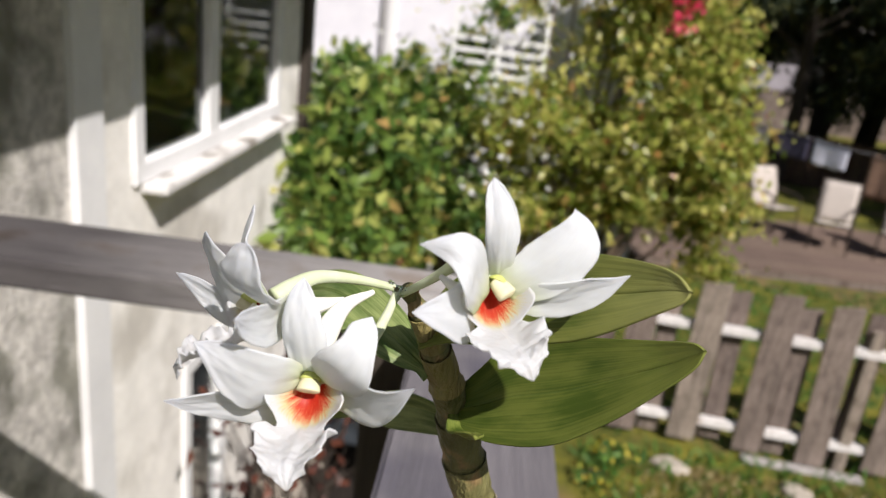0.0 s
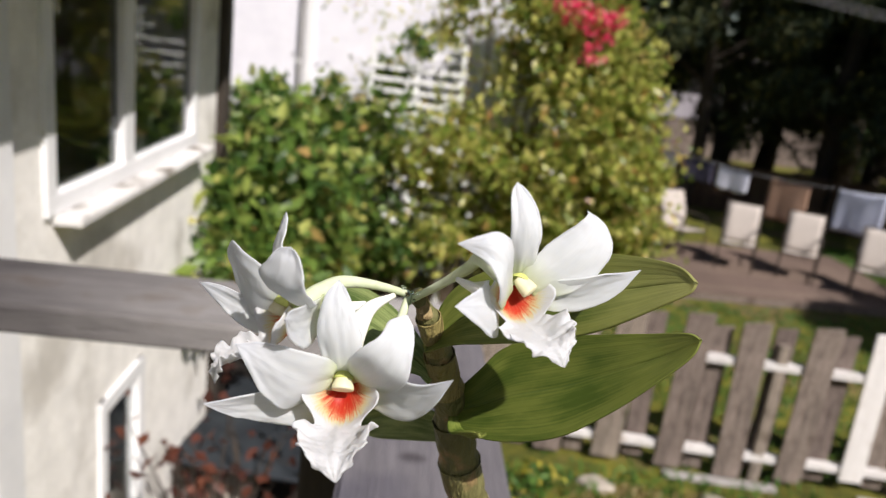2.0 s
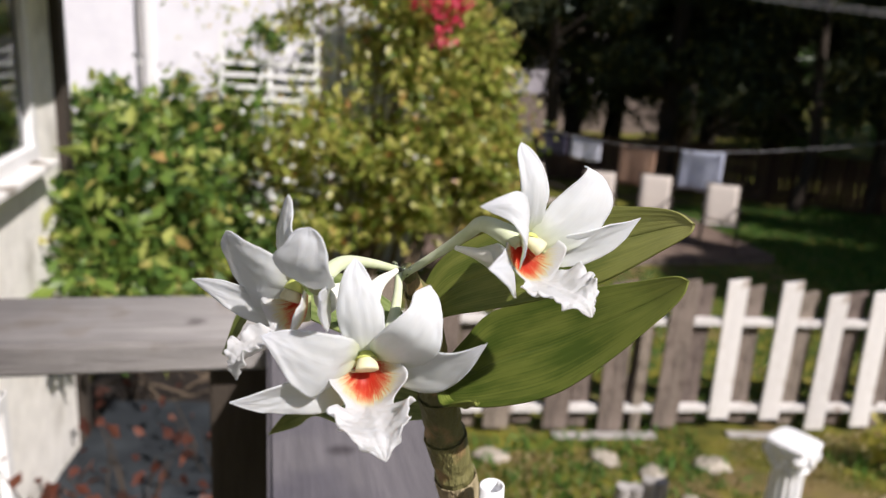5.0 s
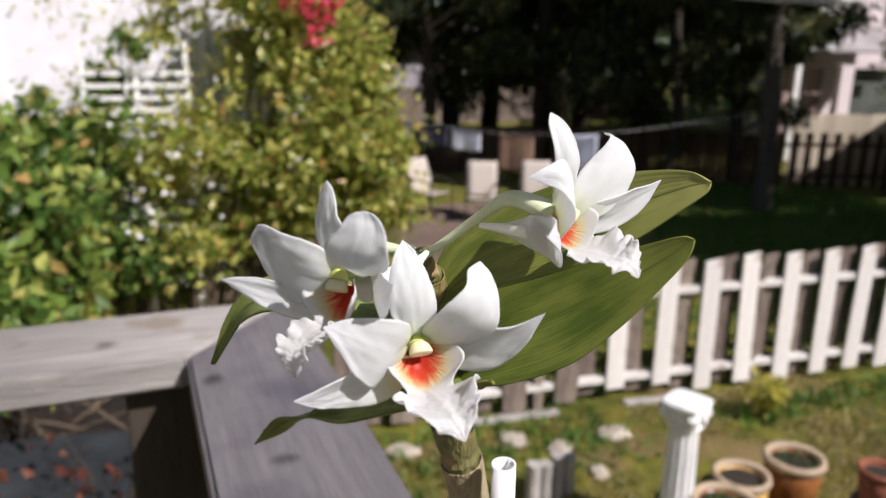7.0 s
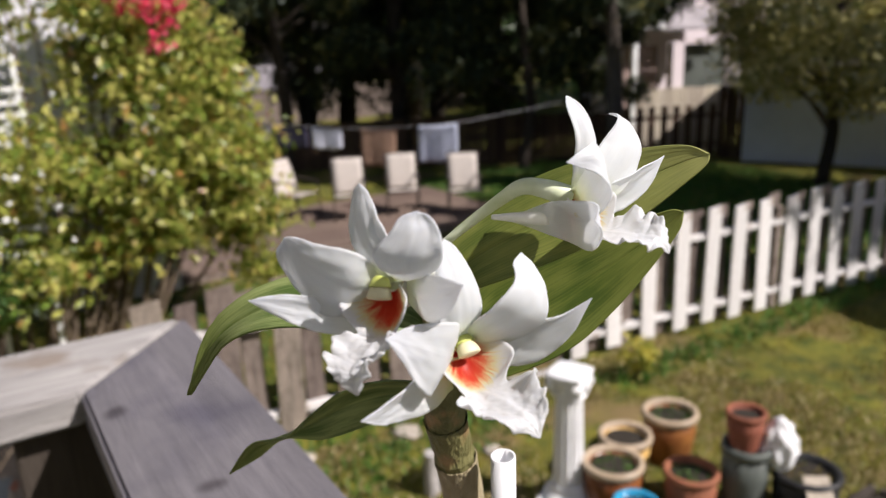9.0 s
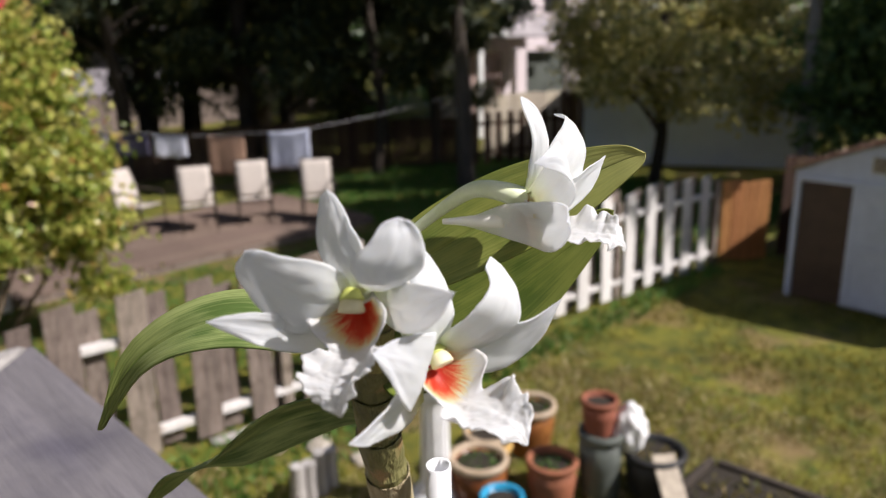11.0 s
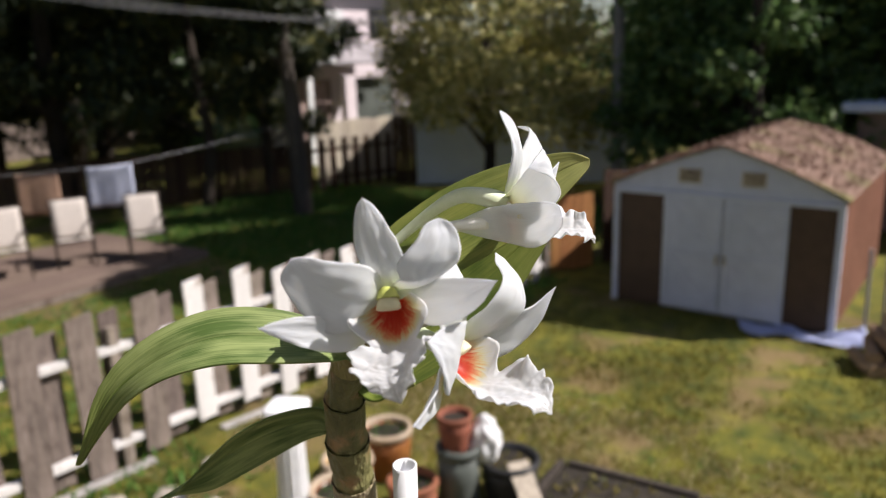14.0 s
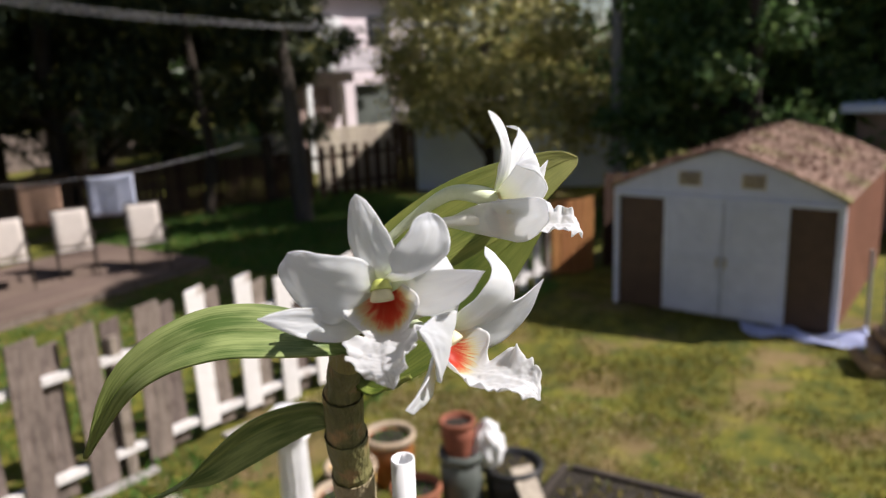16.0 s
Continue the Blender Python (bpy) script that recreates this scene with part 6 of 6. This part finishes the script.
# bloom that faces the house
flower((-22, -27.5, 143.5), [(3, 2, 138), (-6, -8, 143), (-14, -18, 146.5), (-19, -24, 145.5)], [(-8, -17, 141), (-13, -21, 140.5), (-19.5, -26.5, 140)], 2,
       ((-26.6, -33, 135.5), (-29.8, -26.5, 139.2), (-23.4, -39.5, 141.6), (-38.7, -42.8, 128.1)), [
    ("dorsal_sepal", [(-25.0, -28.2, 143.5), (-29.3, -27.2, 151.4), (-30.3, -26.4, 154.8), (-30, -26, 159.6), (-28.8, -26, 163.4)], [(-21.8, -31.5, 145), (-24.6, -34.6, 151), (-26.2, -34.4, 156), (-27, -32.4, 160), (-27.2, -29.0, 163.8)], (-27.7, -26.8, 165), dict(cup=-0.6)),
    ("lateral_sepal", [(-22.5, -26.5, 141), (-29.1, -25.4, 141), (-36.7, -23.1, 141.8), (-42.6, -20.7, 142.9), (-46.3, -18.9, 143)], [(-22.5, -26, 134.5), (-29.9, -24.8, 132.7), (-35, -23.4, 133.7), (-41.1, -21.2, 136), (-46.6, -18.7, 139.8)], (-49.6, -17.1, 142.3), dict(cup=0.9)),
    ("lateral_sepal", [(-17.5, -27, 146), (-19.2, -34, 146.6), (-20.8, -41, 148), (-22.2, -49, 149.6)], [(-18, -27, 138), (-18.5, -34, 136.6), (-19.6, -41, 137.8), (-21.6, -50, 143.6)], (-22.3, -55, 150), dict(cup=-0.9, ripple=0.15)),
    ("petal", [(-23.4, -29.2, 145), (-28.0, -30.4, 149.6), (-32.4, -29.9, 152.4), (-36.2, -26, 153.6), (-39.6, -21.9, 155)], [(-24.8, -27.6, 141), (-28.8, -25.4, 139), (-34.1, -23.4, 137.4), (-38, -20.6, 139.9), (-41.4, -18.4, 145.5), (-43, -17.6, 150.8)], (-41.6, -19.4, 154.6), dict(cup=-0.9)),
    ("petal", [(-23.4, -29.6, 145.4), (-28.5, -36.0, 149.1), (-31.2, -37.6, 153.6), (-29, -40.3, 157.5), (-26.8, -41.6, 160.6)], [(-20.2, -31, 144.4), (-18.2, -38, 147.2), (-19.9, -44.6, 151.6), (-20.5, -45.3, 157.1), (-21.9, -44.2, 160.4)], (-24, -42.8, 161.6), dict(cup=-0.9)),
])
# upper bloom
flower((26.5, -29, 154.5), [(4.2, 1.4, 136.8), (11.8, -4, 144.2), (17.6, -12, 152), (19.2, -20, 156.8), (22.4, -26, 156.6)], [(14.8, -13.6, 148.8), (17.5, -19.5, 149.4), (22, -27.4, 150.0)], 3,
       ((28.2, -34.7, 147.8), (23.6, -36.9, 151.8), (37.1, -32.1, 153.5), (37.2, -50.6, 143.8)), [
    ("dorsal_sepal", [(26.2, -29.5, 155.5), (24.4, -32.6, 163), (23.6, -33.7, 168.5), (23.0, -32.8, 173), (22.9, -31.2, 176.6)], [(29.4, -29.3, 155.5), (30.6, -32, 163), (30.9, -32.7, 168.5), (29.2, -32, 173.6), (26.4, -30.8, 177)], (24, -30.0, 178.6), dict(cup=-0.7)),
    ("lateral_sepal", [(15.8, -16.2, 149.9), (18.2, -21.4, 151.0), (20.8, -26.5, 153.4), (19.6, -34, 155.6), (17.6, -42, 157.0), (15.6, -48.8, 158.0), (13.6, -51.6, 157.2)], [(16.2, -15.8, 148.4), (18.8, -20.8, 147.6), (22.2, -26, 145.8), (24, -32, 144.6), (23, -39, 144.4), (20.1, -44.8, 147), (15.6, -50.4, 152)], (11.6, -53, 155.7), dict(cup=-1.5, ripple=0.15)),
    ("lateral_sepal", [(27.2, -29.4, 155.2), (36.2, -32.4, 157.4), (46.3, -33, 160), (51.2, -32.3, 160.6)], [(30, -31, 149.6), (37.3, -31, 149), (42.4, -31, 149.6), (47.0, -31.2, 152), (51.8, -31.5, 156.2)], (55.4, -31.7, 161.6), dict(cup=0.8)),
    ("petal", [(26.4, -29.4, 155.4), (24.2, -35.6, 162.2), (22.6, -41.0, 168), (19.2, -44.5, 170.2), (14.4, -45, 168.6)], [(23.4, -38.6, 150.8), (21.4, -45.4, 155.6), (20.4, -48.0, 159.6), (18.0, -46.9, 163.6), (14.4, -45.4, 165.4)], (11.2, -44.6, 166.8), dict(cup=-0.9)),
    ("petal", [(27.0, -29.3, 155.8), (29.2, -31.0, 160.2), (33.0, -31, 165.2), (38.2, -30.4, 169.6), (41.2, -29.2, 172.4)], [(31.6, -32, 152.4), (37.6, -32.4, 153.4), (44.4, -32, 158.3), (47.6, -30.8, 162.9), (48.2, -29.3, 166.6), (46.2, -27.9, 170.6)], (42.2, -25.2, 172.8), dict(cup=-0.8)),
], 0.0019, 0.0010, 2.0, 3.4)


def broad_leaf(left, right, tip, mat, label, fold=1.2, seed=0):
    """A stiff leaf between two edges, folded a little down its midrib."""
    A, B = rim([*left, tip]), rim([*right, tip])

    def f(s, v):
        s = 1 - (1 - s) ** 1.25
        a, b = A(s), B(s)
        ds = (A(min(s + 0.03, 1)) + B(min(s + 0.03, 1))) - (A(max(s - 0.03, 0)) + B(max(s - 0.03, 0)))
        n = (b - a).cross(ds).normalized()
        n = -n if n.dot(FRONT) < 0 else n
        m = min(1.0, (b - a).length / 0.012)
        h = -fold * (1 - abs(v) ** 1.2) * m - 0.30 * math.exp(-(v / 0.035) ** 2) * m + 0.35 * math.sin(5 * s + 1.5 * v + seed) * m
        h += 0.025 * m * math.sin(34 * v) + 0.5 * m * noise.noise((s * 3.4, v * 1.5, seed + 9))
        e = 1 + 0.02 * noise.noise((s * 9, v * 0.4, seed))
        return (a + b) / 2 + (b - a) / 2 * v * e + n * h / 1000
    return thicken(part("leaf", sheet(f, 56, 64), mat, orchid, label, smooth=True), 0.0007)


def strap_leaf(path, width, nrm, mat, label, fold=0.16, blunt=0.7, peak=0.45, twist=0.0, seed=0):
    """A long arching leaf along a path, folded down its midrib."""
    pts = smooth_path([mm(*p) for p in path], 10)
    nrm = Vector(nrm).normalized()
    ex = math.log(0.5) / math.log(peak)

    def f(s, v):
        k = s * (len(pts) - 1)
        i = min(int(k), len(pts) - 2)
        m = pts[i].lerp(pts[i + 1], k - i)
        d = (pts[min(i + 1, len(pts) - 1)] - pts[max(i - 1, 0)]).normalized()
        sd = d.cross(nrm).normalized()
        u = sd.cross(d)
        a = twist * s
        sd, u = sd * math.cos(a) + u * math.sin(a), u * math.cos(a) - sd * math.sin(a)
        w = width / 2000 * max(math.sin(math.pi * s ** ex), 0) ** blunt
        w = max(w, 0.0034 * (1 - s) ** 3, 0.0006 * (s < 0.999))
        ridge = 0.0005 * math.exp(-(v / 0.06) ** 2) + 0.00005 * math.sin(30 * v)
        return m + sd * v * w * (1 + 0.03 * noise.noise((s * 7, v, seed))) + u * (fold * w * abs(v) ** 1.3 - ridge + 0.0005 * math.sin(6 * s + seed + 2 * v) + 0.0007 * noise.noise((s * 4, v * 1.5, seed)))
    ob = part("leaf", sheet(f, 56, 40), mat, orchid, label, smooth=True)
    return thicken(ob, 0.0007)


broad_leaf([(9, 9, 120), (14.5, 11, 135), (22.5, 7.1, 144.2), (36, -2.1, 153.6), (47.6, -12.5, 159.4), (58.4, -23.7, 162.6), (64.5, -31, 163.2)],
           [(10, 6, 119), (17.4, 0.6, 124.6), (27.5, -8, 129.8), (40.5, -18.9, 137.2), (51.2, -27.4, 144.6), (61.0, -33.6, 153.8), (66.2, -36.2, 158.6)], (67.4, -36, 161.2), M_LEAF_PALE, "pale olive green strap leaf", 1.5, 1)
broad_leaf([(20.5, 26, 95), (28.6, 21.4, 108.2), (34.6, 19.6, 117.0), (43.2, 13.3, 123.6), (56.4, 2.0, 131.4), (68.3, -8.9, 137.5), (76, -16.6, 141.6)],
           [(21, 23, 90), (24.2, 15.6, 89), (35.9, 4.0, 93.6), (49.6, -6.4, 102.6), (62.4, -13.4, 116.4), (71.8, -17.8, 128.6), (77.2, -19.8, 136.6)], (78.8, -19.4, 141.2), M_LEAF, "olive green strap leaf", 1.8, 2)
strap_leaf([(14, 14, 108), (0, 19, 116), (-20, 36, 120), (-37, 52, 110), (-47, 62, 88)], 19, (-0.35, -0.45, 0.8), M_LEAF_GREY, "dusty green arching leaf", 0.10, 1.05, 0.43)
broad_leaf([(24, 35, 76), (20.5, 37, 82), (6.9, 44, 83.3), (-2.3, 52, 78.3), (-9.8, 60, 68.8), (-16.4, 67, 60), (-24.6, 80.5, 54)],
           [(25, 39, 70), (20.5, 46, 67.3), (9.1, 56, 61.7), (-3.2, 65, 56.6), (-14.2, 74, 56), (-20.6, 84, 46)], (-31.8, 86, 41.9), M_LEAF_GREY, "dusty green arching leaf with a turned tip", 1.6, 4)
strap_leaf([(22, 24, 92), (26, 14, 90), (29, 4, 95)], 11, (0.2, -0.5, 0.8), M_LEAF, "short olive leaf", 0.15, 0.7, 0.5)

# beads of sap where the flower stalks leave the cane
sap = bmesh.new()
sr = random.Random(8)
for k in range(9):
    bmesh.ops.create_icosphere(sap, subdivisions=2, radius=sr.uniform(0.0004, 0.0008), matrix=Matrix.Translation(mm(3 + sr.uniform(-2.5, 2.5), 0.5 + sr.uniform(-2.5, 1), 138.5 + sr.uniform(-2, 2.5))))
part("sap", sap, M_SAP, cane, "clear beads of sap", smooth=True)
for a, b in (((4, 1, 136), (2, -1, 139.5)), ((7, 3, 135), (8.5, 2, 140)), ((3, 3, 136), (0.5, 3.4, 138.6))):
    part("bract", sheet(lambda t, v: mm(*a).lerp(mm(*b), t) + Vector((0.0016 * v * (1 - t), 0.0009 * v * v, 0)), 6, 6), M_SHEATH, cane, "dry brown bract", smooth=True)
